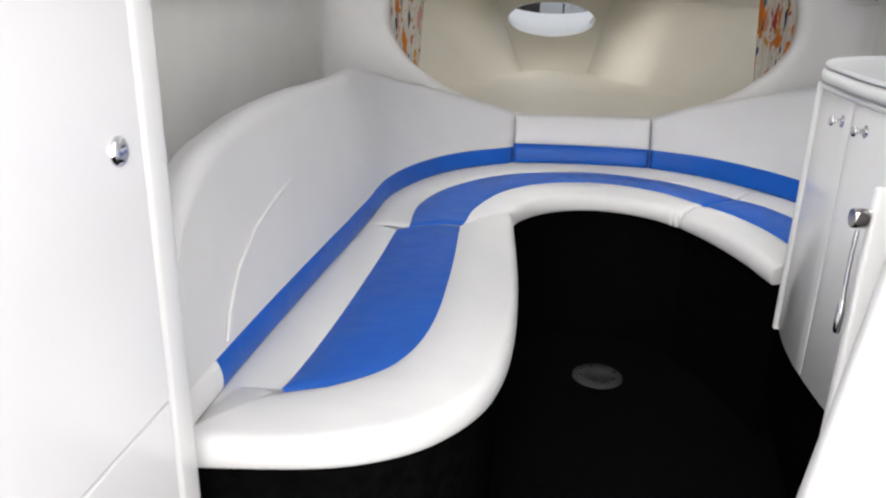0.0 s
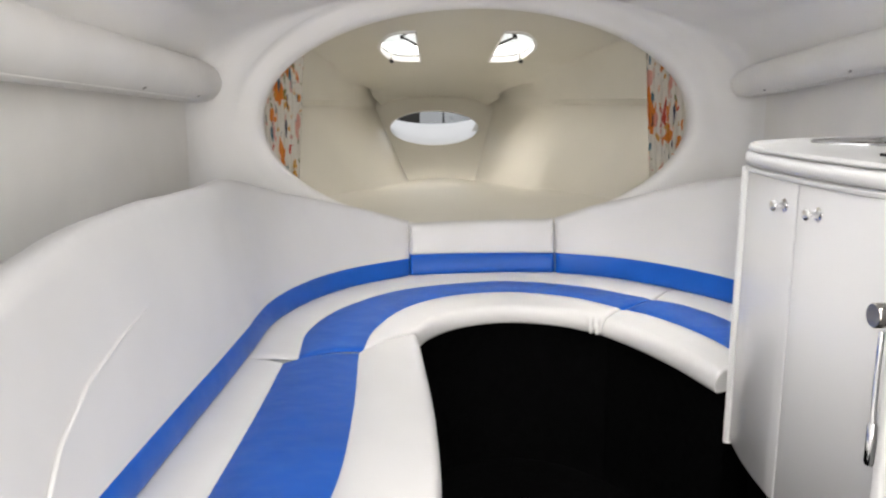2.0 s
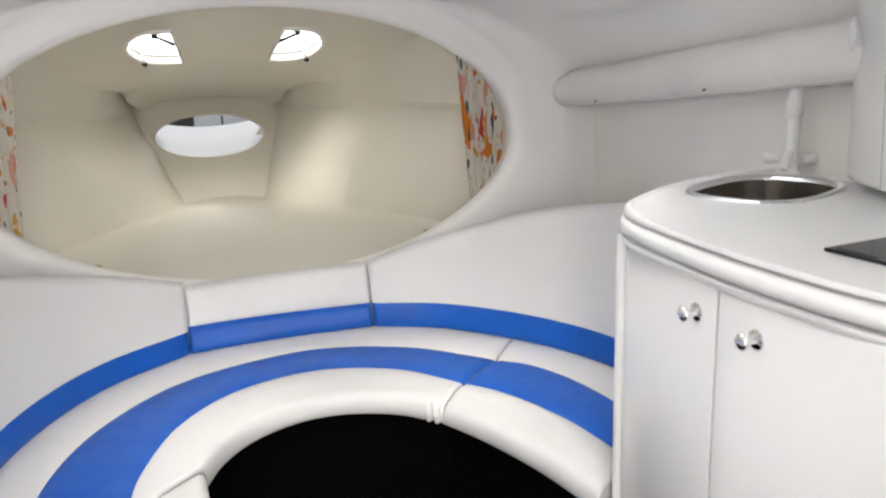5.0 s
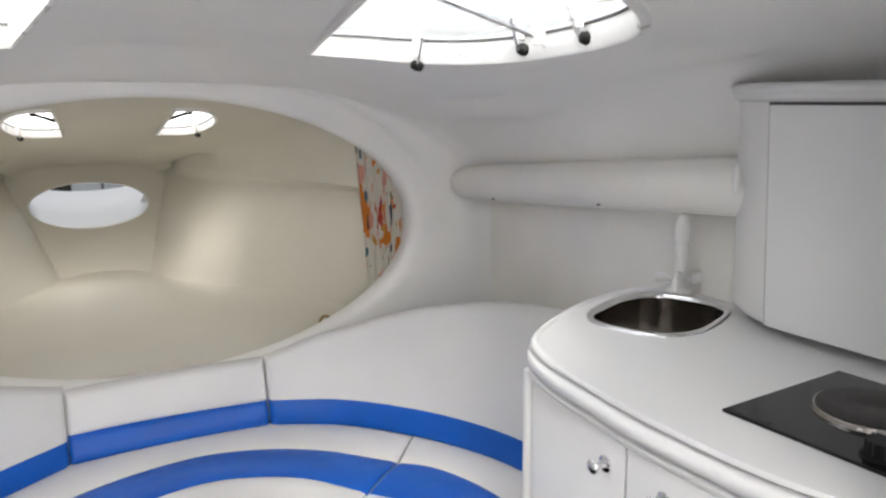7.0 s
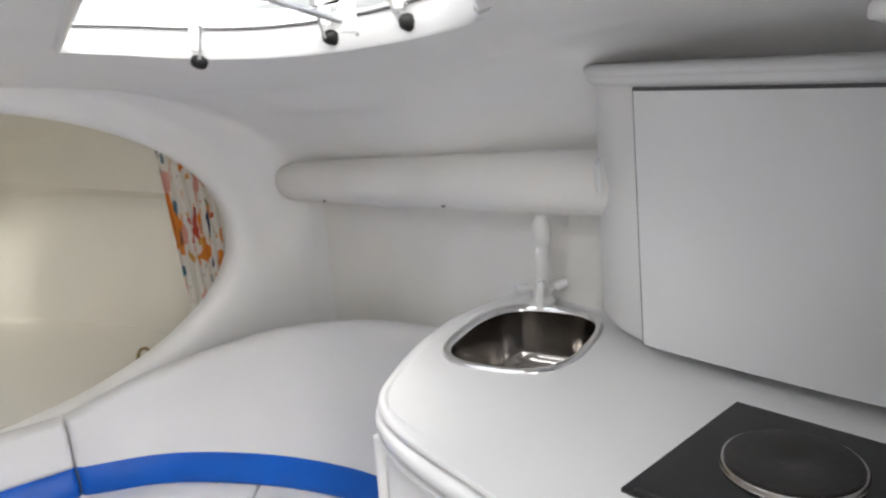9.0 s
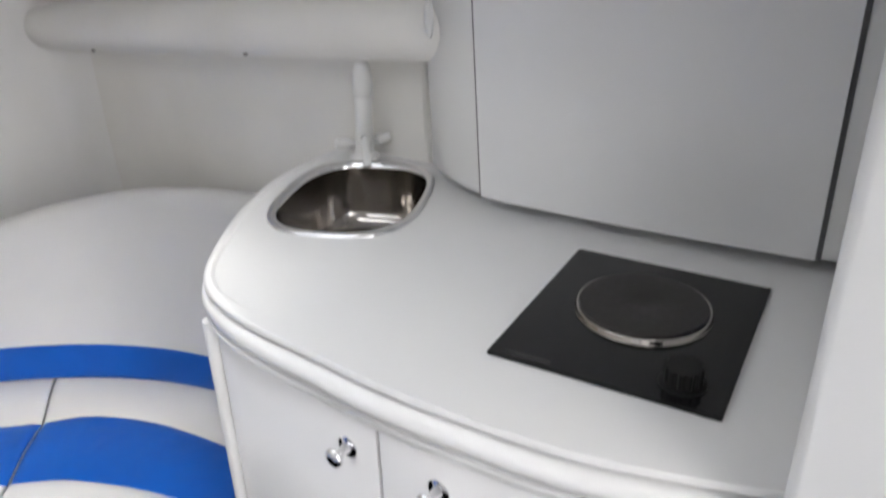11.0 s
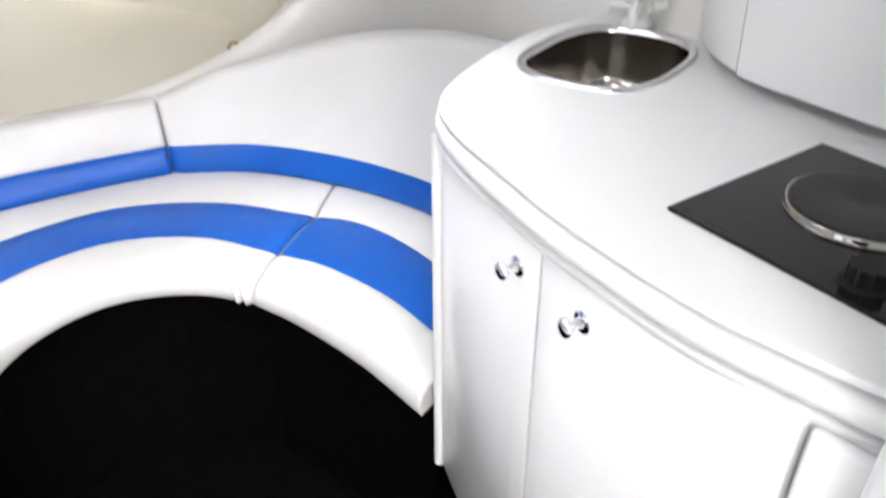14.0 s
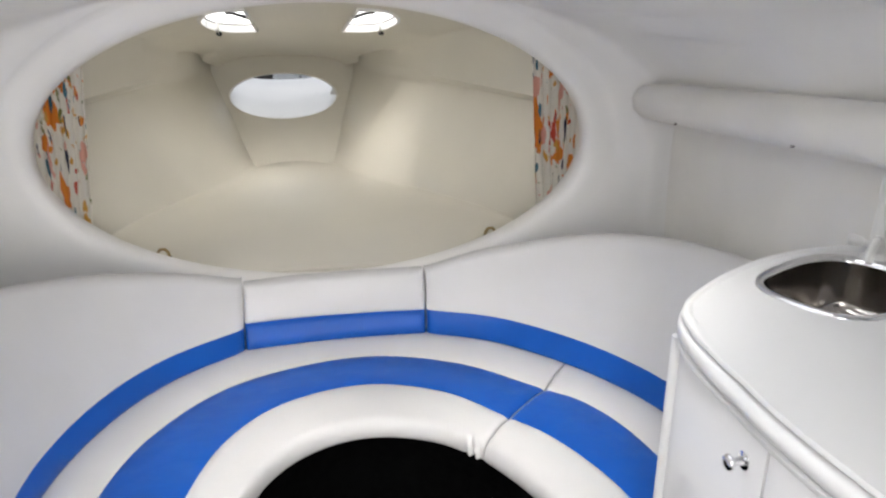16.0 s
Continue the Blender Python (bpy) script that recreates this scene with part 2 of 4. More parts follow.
def ceiling_at(x, y):
    """Height of the headlining over a place."""
    n = ceiling_power(y)
    return 0.92 + (ceiling_z(y) - 0.92) * max(0.0, 1 - abs(x / 1.235) ** n) ** (1 / n) + ceiling_crown(x, y)


def oval_point(k, grow=0.0):
    a = 2 * math.pi * k / N
    return OVAL[0] + (OVAL[2] + grow) * math.cos(a), OVAL[1] + (OVAL[3] + grow) * math.sin(a)


def tunnel_point(k, y):
    a = 2 * math.pi * k / N
    c, s = math.cos(a), math.sin(a)
    zc = 0.92
    up = ceiling_z(y) - zc
    e = 2 / ceiling_power(y) if s > 0 else 2 / 8
    x = 1.235 * math.copysign(abs(c) ** e, c)
    z = zc + (up if s > 0 else 1.46) * math.copysign(abs(s) ** e, s)
    if s > 0:
        z += ceiling_crown(x, y)
        fold = max(0.0, min(1.0, (abs(x) - 0.72) / 0.12)) * max(0.0, min(1.0, (1.16 - abs(x)) / 0.1)) * max(0.0, min(1.0, (2.5 - y) / 0.3)) * max(0.0, min(1.0, (y - 1.0) / 0.25))
        z -= fold * 0.010 * math.sin((abs(x) - 0.72) * 33 + 0.9 * math.sin(y * 2.1) + 0.5 * y)
    return x, z


def liner_rows():
    rows = []
    for grow, y in ((0.012, 2.87), (0.0, 2.84), (-0.006, 2.80), (-0.004, 2.775), (0.006, 2.757), (0.022, 2.748), (0.05, 2.742), (0.085, 2.740), (0.10, 2.738), (0.108, 2.737), (0.114, 2.736)):
        ring = []
        for k in range(N):
            x, z = oval_point(k, grow)
            w = max(0.0, math.sin(2 * math.pi * k / N)) ** 0.7
            ring.append((x, y - w * max(0.0, grow - 0.095) * 1.5, z))
        rows.append(ring)
    for f_top, f_side, y in ((0.25, 0.30, 2.706), (0.45, 0.55, 2.698), (0.62, 0.76, 2.684), (0.78, 0.89, 2.655), (0.88, 0.955, 2.61), (0.95, 0.985, 2.54), (0.99, 1.0, 2.44), (1.0, 1.0, 2.28), (1, 1, 2.15), (1, 1, 2.0), (1, 1, 1.85), (1, 1, 1.7), (1, 1, 1.55), (1, 1, 1.4), (1, 1, 1.25), (1, 1, 1.1), (1, 1, 0.95), (1, 1, 0.8), (1, 1, 0.62), (1, 1, 0.48)):
        ring = []
        for k in range(N):
            ox, oz = oval_point(k, 0.114)
            tx, tz = tunnel_point(k, y)
            a = 2 * math.pi * k / N
            f = f_top + (f_side - f_top) * math.cos(a) ** 2
            w = max(0.0, math.sin(a)) ** 0.7
            lift = 0.026 * (1 - w) * max(0.0, 1 - f) ** 2
            ring.append((ox + (tx - ox) * f, y + lift, oz + (tz - oz) * f))
        rows.append(ring)
    return rows


def spread(pts, cx, cy, grow):
    out = []
    for x, y in pts:
        d = math.hypot(x - cx, y - cy)
        out.append((x + (x - cx) / d * grow, y + (y - cy) / d * grow))
    return out


def skylight_outline(side, n=40, grow=0.0):
    """Plan of a roof window: a straight inner edge and a bowed outer one."""
    pts = spline([(0.295, 1.97), (0.365, 1.82), (0.455, 1.69), (0.545, 1.55), (0.60, 1.40), (0.612, 1.20), (0.555, 1.01), (0.40, 0.875), (0.12, 0.86)], n)
    return spread([((0.065 if side > 0 else -0.01) + side * p[0], p[1]) for p in pts], (0.065 if side > 0 else -0.01) + side * 0.40, 1.38, grow)


BOW_WINDOW_X = -0.03


def bow_x(y):
    return 0.02 - 0.064 * (y - 2.6)


def bow_outline(side, n=30, grow=0.0):
    pts = spline([(0.205, 3.99), (0.33, 3.965), (0.40, 3.87), (0.43, 3.69), (0.39, 3.51), (0.32, 3.43), (0.235, 3.43)], n)
    cx = BOW_WINDOW_X
    return spread([(cx + side * p[0], p[1]) for p in pts], cx + side * 0.31, 3.7, grow)


def bow_ceiling(y):
    return float(np.interp(y, (2.83, 3.45, 3.98, 4.3, 4.64, 5.1), (1.405, 1.315, 1.20, 1.135, 1.06, 0.965)))


def cut(o, outlines, z0, z1):
    """Cuts upright holes of the given plans through o."""
    for outline in outlines:
        c = obj("cutter", prism(outline, z0, z1), GEL, False)
        md = o.modifiers.new("hole", "BOOLEAN")
        md.operation, md.solver, md.object = "DIFFERENCE", "EXACT", c
        dg = bpy.context.evaluated_depsgraph_get()
        me = bpy.data.meshes.new_from_object(o.evaluated_get(dg))
        o.modifiers.clear()
        o.data = me
        bpy.data.objects.remove(c)
    return o


def shell(name, rows, mat, thick, label, category):
    """A closed skin of a given thickness round rows of rings."""
    bm = grid(rows, close_v=True)
    bmesh.ops.recalc_face_normals(bm, faces=bm.faces)
    bm.normal_update()
    bmesh.ops.duplicate(bm, geom=bm.verts[:] + bm.edges[:] + bm.faces[:])
    nr, nc = len(rows), len(rows[0])
    bm.verts.ensure_lookup_table()
    n = nr * nc
    for i in range(n):
        v, w = bm.verts[i], bm.verts[i + n]
        nn = v.normal if v.normal.dot(Vector((v.co.x, 0, v.co.z - 0.9))) > 0 or abs(v.normal.y) > 0.6 else -v.normal
        if abs(v.normal.y) > 0.6 and nn.y < 0:
            nn = -nn
        w.co = v.co + nn * thick
    for ring in (0, nr - 1):
        for k in range(nc):
            a, b2 = bm.verts[ring * nc + k], bm.verts[ring * nc + (k + 1) % nc]
            bm.faces.new((a, b2, bm.verts[ring * nc + (k + 1) % nc + n], bm.verts[ring * nc + k + n]))
    o = obj(name, bm, mat)
    return tagged(o, label, category, kind="structure")


liner = shell("wall_liner", liner_rows(), LINER, 0.03, "moulded off-white cabin liner with an oval opening to the berth", "wall")
cut(liner, [skylight_outline(1), skylight_outline(-1)], 1.25, 1.8)
for p in liner.data.polygons:
    p.use_smooth = True
liner.data.set_sharp_from_angle(angle=radians(50))

# the bow berth behind the oval
BOW = ((2.83, 1.0, 1.13, 1.06, 0.372, 1.405), (3.3, 0.80, 0.98, 0.92, 0.43, 1.337), (3.9, 0.47, 0.77, 0.73, 0.43, 1.218), (4.3, 0.26, 0.605, 0.584, 0.43, 1.135), (4.64, 0.19, 0.495, 0.482, 0.425, 1.06), (5.1, 0.14, 0.40, 0.396, 0.42, 0.965))


def bow_ring(y, wb, ws, wu, zb, zc):
    half = [(0.0, zb + 0.02), (wb * 0.5, zb + 0.015), (wb * 0.9, zb), (wb, zb + 0.01), (wb * 0.6 + ws * 0.4, zb + 0.22), (ws - 0.01, 0.90), (ws - 0.002, 0.93), (wu - 0.004, 0.965), (wu, 0.985),
            (wu - 0.01, 1.06 + (zc - 1.1) * 0.2), (wu - 0.05, zc - 0.05), (wu * 0.6, zc - 0.012), (wu * 0.25, zc)]
    cx = bow_x(y)
    right = [(cx + x, y, z) for x, z in half]
    left = [(cx - x, y, z) for x, z in half[:0:-1]]
    return right + [(cx, y, zc + 0.002)] + left


bow_keys = spline(BOW, 32)
bow_liner = shell("wall_bow", [bow_ring(*k) for k in bow_keys], CREAM, 0.03, "cream moulded liner of the bow berth", "wall")
cut(bow_liner, [bow_outline(1), bow_outline(-1)], 1.08, 1.7)


def bow_end():
    """The end wall with its oval port, leaning away towards the bow."""
    cx = -0.135

    def at(x, z):
        return x, 4.42 + (z - 0.445) * 1.1, z

    outer, lip, ring = [], [], []
    for k in range(64):
        a = 2 * math.pi * k / 64
        c, s = math.cos(a), math.sin(a)
        m = max(abs(c), abs(s))
        outer.append(at(cx + 0.62 * c / m, 0.70 + 0.30 * s / m))
        x, y, z = at(cx + 0.322 * c, 0.766 + 0.121 * s)
        lip.append((x, y, z))
        ring.append((cx + 0.312 * c, y + 0.02, 0.766 + 0.114 * s))
    return grid([outer, lip, ring], close_v=True), ring


end_bm, port_ring = bow_end()
tagged(obj("wall_bow_end", end_bm, CREAM), "cream bow end wall with an oval port", "wall", kind="structure")
# white tube beyond the port, its far lip, and the yard outside
rows = [port_ring]
cx = -0.12
for k, (y, w, zl, zh) in enumerate(((5.0, 0.36, 0.675, 0.95), (5.15, 0.40, 0.69, 1.0), (5.35, 0.45, 0.735, 1.04), (5.5, 0.46, 0.772, 1.06))):
    rows.append([(cx + w * math.cos(2 * math.pi * j / 64), y, (zl + zh) / 2 + (zh - zl) / 2 * math.sin(2 * math.pi * j / 64)) for j in range(64)])
rows.append([(p[0] * 1.1, 5.52, p[2] + (0.0 if p[2] < 1 else 0.05)) for p in rows[-1]])
tagged(obj("wall_anchor_locker", grid(rows, close_v=True), GEL), "white tube of the bow port", "wall", kind="structure")
yard = empty("boat_shed", cx, 6.6, 0.0, "dark shed wall with pale grey panes outside the bow", "shed")
piece("wall", box(cx - 1.8, cx + 1.8, 6.6, 6.7, -1.0, 1.05), BLACKP, yard, smooth=False)
for px, half in ((0.0, 0.108), (0.268, 0.145)):
    piece("window", box(cx + px - half, cx + px + half, 6.588, 6.603, 0.56, 1.02, 0.004, 1), SHEDPANE, yard, "pale grey-blue pane", False)

# added glowing sheet, whitens the view where the sky falls dark
tagged(obj("backdrop", box(-60, 60, 70, 70.2, -30, 6), GLOW, False), "added self-lit white backdrop for the bright distance outside", "backdrop", kind="structure")

# floor
floor = tagged(obj("floor", box(-1.3, 1.3, -2.6, 3.0, FLOOR - 0.06, FLOOR), CARPET, False), "black carpeted cabin floor", "floor", kind="structure")


# ---------------- seat cushions ----------------
PORT_SEAT = (((-0.87, 0.11), (-0.70, 0.315), (-0.710, 0.32), (-0.85, 0.31)), ((-0.53, 0.165), (-0.593, 0.375), (-0.697, 0.455), (-0.825, 0.485)), ((-0.335, 0.305), (-0.485, 0.50), (-0.685, 0.62), (-0.815, 0.69)),
             ((-0.238, 0.56), (-0.435, 0.73), (-0.675, 0.86), (-0.80, 0.945)), ((-0.226, 1.05), (-0.432, 1.13), (-0.667, 1.16), (-0.79, 1.20)), ((-0.268, 1.75), (-0.45, 1.545), (-0.665, 1.462), (-0.78, 1.485)))
BOW_SEAT = (((-0.266, 1.76), (-0.438, 1.567), (-0.628, 1.495), (-0.778, 1.495)), ((-0.215, 1.87), (-0.413, 1.78), (-0.633, 1.79), (-0.765, 1.87)), ((-0.125, 1.968), (-0.325, 2.02), (-0.53, 2.09), (-0.635, 2.24)),
            ((0.0, 2.028), (-0.16, 2.19), (-0.30, 2.34), (-0.31, 2.555)), ((0.13, 2.03), (0.09, 2.252), (0.08, 2.447), (0.08, 2.64)), ((0.27, 1.972), (0.325, 2.16), (0.40, 2.345), (0.45, 2.56)), ((0.381, 1.866), (0.484, 1.978), (0.642, 2.122), (0.755, 2.265)))
STAR_SEAT = (((0.3825, 1.861), (0.487, 1.974), (0.646, 2.118), (0.759, 2.261)), ((0.453, 1.722), (0.578, 1.86), (0.74, 2.02), (0.86, 2.12)), ((0.526, 1.522), (0.665, 1.65), (0.815, 1.83), (0.945, 1.94)), ((0.574, 1.318), (0.712, 1.39), (0.862, 1.50), (1.02, 1.58)))


def seat_cushion(name, keys, label, ends, n=44, corner=False, creases=False):
    """A vinyl cushion with a blue stripe; ends: how far each end sinks (1: flat)."""
    F, I, O, B = (spline([k[j] for k in keys], n) for j in range(4))
    tail = [f for f in (0.04, 0.15, 0.3, 0.5, 0.7)]
    F, I, O, B = ([P[0]] + [P[0] + (P[1] - P[0]) * f for f in tail] + P[1:-1] + [P[-1] + (P[-2] - P[-1]) * f for f in tail[::-1]] + [P[-1]] for P in (F, I, O, B))
    n = len(F)
    B = [p + 0.03 * (p - q) / np.hypot(*(p - q)) for p, q in zip(B, O)]
    length = [0.0]
    for a, b in zip(I, I[1:]):
        length.append(length[-1] + float(np.hypot(*(b - a))))
    first, blue, last = [], [], []
    for i in range(n):
        f = 1.0
        for d, low in ((length[i], ends[0]), (length[-1] - length[i], ends[1])):
            if d < 0.022:
                f = min(f, low + (1 - low) * math.sqrt(max(0, 1 - (1 - d / 0.022) ** 2)))
        h = SEAT - UNDER

        def z(v):
            return UNDER + (v - UNDER) * f

        d = (I[i] - F[i]) / np.hypot(*(I[i] - F[i]))
        row = [(*(F[i] + 0.06 * d), UNDER)]
        left = length[-1] - length[i]
        for off, u in ((0.022, 0.0), (0.009, 0.015), (0.003, 0.06), (0.0, 0.16), (-0.002, 0.35), (0.0, 0.55), (0.004, 0.70), (0.010, 0.82), (0.020, 0.915), (0.031, 0.965), (0.045, 0.98)):
            q = F[i] + d * off
            if creases and left < 0.11:
                q = q + d * 0.013 * math.sin(left * 150 - u * 3.5) * math.sin(math.pi * left / 0.11) * (1 - u * 0.8)
            row.append((*q, z(UNDER + h * u)))
        s = F[i] + 0.045 * d
        for t in (0.2, 0.4, 0.6, 0.8, 0.94, 1.0):
            row.append((*(s + (I[i] - s) * t), z(SEAT - 0.002 + 0.008 * math.sin(math.pi * t) - (0.005 if t == 1 else 0))))
        first.append(row)
        blue.append([(*(I[i] + (O[i] - I[i]) * t), z(SEAT - 0.007 + 0.012 * math.sin(math.pi * t) ** 0.6)) for t in (0, 0.04, 0.15, 0.3, 0.5, 0.7, 0.85, 0.96, 1)])
        row = [(*(O[i] + (B[i] - O[i]) * t), z(SEAT - 0.007 + 0.010 * math.sin(math.pi * t) ** 0.6)) for t in (0, 0.05, 0.2, 0.4, 0.6, 0.8, 0.95, 1)]
        row.append((*B[i], UNDER))
        last.append(row)
    thing = empty(name, float(I[n // 2][0]), float(I[n // 2][1]), UNDER, label, "seat cushion", "bench cushions")
    piece("front_panel", grid(first), VWHITE, thing)
    piece("center_stripe", grid(blue), VBLUE, thing, "blue vinyl stripe")
    piece("back_panel", grid(last), VWHITE, thing)
    if corner:
        outer, back = first[0][1:], last[0][:-1][::-1]
        rows = []
        for k in range(13):
            i = round(k / 12 * (len(outer) - 1))
            p = np.array(outer[i])
            q = np.array(back[round(k / 12 * (len(back) - 1))])
            rows.append([tuple(p + (q - p) * u) for u in (0, 0.25, 0.5, 0.75, 1)])
        piece("corner_panel", grid(rows), VWHITE, thing)
    # underside and end faces
    bm = bmesh.new()
    ring = [tuple(F[i] + 0.055 * (I[i] - F[i]) / np.hypot(*(I[i] - F[i]))) for i in range(n)] + [tuple(B[i]) for i in range(n)][::-1]
    bm.faces.new([bm.verts.new((x, y, UNDER + 0.001)) for x, y in ring])
    piece("underside", bm, VWHITE, thing)
    for i in (0, n - 1):
        bm = bmesh.new()
        pts = first[i] + blue[i][1:] + last[i][1:]
        bm.faces.new([bm.verts.new(p) for p in pts])
        piece("end_panel", bm, VWHITE, thing)
    return thing


seat_cushion("seat_cushion", PORT_SEAT, "white vinyl bench cushion with a wide blue stripe and rounded end", (1.0, 0.8), corner=True)
seat_cushion("seat_cushion", BOW_SEAT, "curved white vinyl bench cushion, blue stripe, creased at one end", (0.86, 0.86), 170, creases=True)
seat_cushion("seat_cushion", STAR_SEAT, "short white vinyl bench cushion with a blue stripe, beside the galley", (0.86, 0.85))


def plinth_panel(keys):
    """The carpeted front and top under one cushion."""
    rows = []
    front, back = spline([k[0] for k in keys], 40), spline([k[3] for k in keys], 40)
    front = [front[0] + 0.2 * (front[0] - front[1])] + front + [front[-1] + 0.2 * (front[-1] - front[-2])]
    back = [back[0]] + back + [back[-1]]
    for f, b in zip(front, back):
        d = (b - f) / np.hypot(*(b - f))
        f2 = f + 0.05 * d
        rows.append([(*f2, FLOOR), (*f2, UNDER), (*b, UNDER), (*b, FLOOR)])
    return grid(rows, cap=True)


bench = empty("bench_base", 0.0, 1.9, FLOOR, "black carpeted plinth under the curved bench", "bench base")
for keys in (PORT_SEAT, BOW_SEAT, STAR_SEAT):
    piece("panel", plinth_panel(keys), CARPET, bench)


# ---------------- backrests ----------------
def backrest(name, base, tops, lean, label, bulge, n=60, join=(0, 0), stripe=0.088, start=0):
    """Padded panel above a base line: tops are heights, lean the slope, along it."""
    P = spline(base, n)
    T = [float(v[0]) for v in spline([(t,) for t in tops], n)]
    L = [float(v[0]) for v in spline([(t,) for t in lean], n)]
    low, high, plain = [], [], []
    z0 = SEAT
    for i in range(n):
        t = P[min(i + 1, n - 1)] - P[max(i - 1, 0)]
        nrm = np.array((-t[1], t[0])) / np.hypot(*t)
        if nrm @ (P[i] - np.array((0.0, 1.2))) < 0:
            nrm = -nrm
        for flag, q in zip(join, (i / (n - 1), 1 - i / (n - 1))):
            if flag and q < 0.2:
                nrm = nrm * q / 0.2 + np.array((0.0, 1.0)) * (1 - q / 0.2)
                nrm = nrm / np.hypot(*nrm)
        dist = min(i, n - 1 - i) / (n - 1)
        e = math.sqrt(max(0.0, 1 - (1 - min(1, dist / 0.02)) ** 2)) if bulge > 0.008 else 1.0
        zs = z0 + stripe
        sunk = 0.0
        for flag, q in zip(join, (i, n - 1 - i)):
            span = 0.018 / (float(np.hypot(*(P[1] - P[0]))) + 1e-6)
            if flag and q < span:
                sunk = 0.012 * (1 - math.sqrt(1 - (1 - q / span) ** 2))

        def at(z, push):
            return (*(P[i] + nrm * (L[i] * (z - z0) - push * (0.35 + 0.65 * e) + sunk)), z)

        row = [at(z0, -0.03)]
        for u in (0.0, 0.06, 0.2, 0.4, 0.6, 0.8, 0.94, 1.0):
            row.append(at(z0 + stripe * u, max(bulge, 0.011) * math.sin(math.pi * u) ** 0.5 if 0 < u < 1 else 0.0))
        (low if i >= start else plain).append(row)
        if i == start and start:
            plain.append(row)
        top = max(T[i], zs + 0.02)
        row = []
        for u in (0.0, 0.03, 0.1, 0.25, 0.4, 0.55, 0.7, 0.82, 0.9, 0.96):
            row.append(at(zs + (top - zs) * u, bulge * math.sin(math.pi * min(1, u * 1.0)) ** 0.5 if u else 0.0))
        p = at(top, -0.012)
        row.append(p)
        row.append(at(top + 0.002, -0.035))
        row.append(at(top - 0.01, -0.07))
        high.append(row)
    mid = P[n // 2]
    thing = empty(name, float(mid[0]), float(mid[1]), SEAT - 0.01, label, "backrest", "bench backrests")
    piece("lower_stripe", grid(low), VBLUE, thing, "blue vinyl stripe")
    up_panel = piece("upper_panel", grid(high), VWHITE, thing)
    if plain:
        piece("lower_panel", grid(plain), VWHITE, thing)
    return thing


PORT_BASE = ((-0.832, 0.09), (-0.83, 0.32), (-0.82, 0.62), (-0.803, 0.98), (-0.788, 1.25), (-0.775, 1.55), (-0.76, 1.86), (-0.672, 2.14), (-0.525, 2.37), (-0.303, 2.55))
pb = backrest("backrest", PORT_BASE, (0.32, 0.645, 0.72, 0.735, 0.725, 0.715, 0.70, 0.63, 0.53, 0.428), (0.10, 0.10, 0.12, 0.14, 0.16, 0.18, 0.25, 0.38, 0.42, 0.42),
              "tall white vinyl side backrest with a blue lower stripe", 0.006, 240, (0, 1), stripe=0.070, start=24)
piece("piping", tube([(-0.829, 0.345, 0.30), (-0.834, 0.38, 0.355), (-0.839, 0.45, 0.42), (-0.844, 0.58, 0.475), (-0.845, 0.75, 0.51), (-0.846, 0.95, 0.535)], [0.0025, 0.0045, 0.0045, 0.0045, 0.004, 0.002], 8), VWHITE, pb, "thin sewn piping")
backrest("backrest", ((-0.300, 2.552), (-0.1, 2.575), (0.13, 2.583), (0.341, 2.576)), (0.418, 0.424, 0.43, 0.436), (0.42, 0.38, 0.30, 0.24), "small white vinyl backrest cushion with a blue lower stripe", 0.018, 120, (1, 1), 0.085)
STAR_BASE = ((0.345, 2.574), (0.57, 2.458), (0.765, 2.255), (0.90, 2.035), (0.975, 1.82), (1.05, 1.55))
backrest("backrest", STAR_BASE, (0.438, 0.54, 0.63, 0.68, 0.70, 0.70), (0.20, 0.28, 0.32, 0.3, 0.25, 0.2), "white vinyl corner backrest with a blue lower stripe", 0.006, 140, (1, 0), 0.086)

# ---------------- galley ----------------
FRONT = ((0.61, 1.30), (0.585, 1.17), (0.572, 1.05), (0.568, 0.93), (0.574, 0.80), (0.588, 0.66), (0.605, 0.55), (0.62, 0.48))


def face_points(y0, y1, n, out=0.0):
    """Points of the bowed cabinet front between two y, pushed out into the room."""
    c = spline(FRONT, 80)
    ys = [p[1] for p in c]
    res = []
    for k in range(n):
        y = y0 + (y1 - y0) * k / (n - 1)
        x = float(np.interp(-y, [-v for v in ys], [p[0] for p in c]))
        res.append((x - out, y))
    return res


cab = empty("galley_cabinet", 0.85, 0.9, 0.0, "white galley base cabinet with a bowed front and two doors", "cabinet")
outline = [(float(p[0]) + 0.02, float(p[1])) for p in spline(FRONT, 40)] + [(1.20, 0.48), (1.22, 1.5), (1.0, 1.495), (0.80, 1.42)]
piece("body", prism(outline, 0.0, 0.70), GEL, cab)
piece("plinth", prism([(x + 0.05 * (x < 0.9), y) for x, y in outline], FLOOR, -0.002), CARPET, cab, "black carpeted plinth", False)


def bowed_panel(y0, y1, z0, z1, out, thick=0.018, n=16):
    a = face_points(y0, y1, n, out)
    b = face_points(y0, y1, n, out - thick)
    e = 0.004
    rows = []
    for i, (p, q) in enumerate(zip(a, b)):
        k = e if i in (0, n - 1) else 0
        rows.append([(*q, z0), (p[0] + e, p[1], z0), (p[0] + k, p[1], z0 + e), (p[0] + k, p[1], z1 - e), (p[0] + e, p[1], z1), (*q, z1)])
    return grid(rows, cap=True)


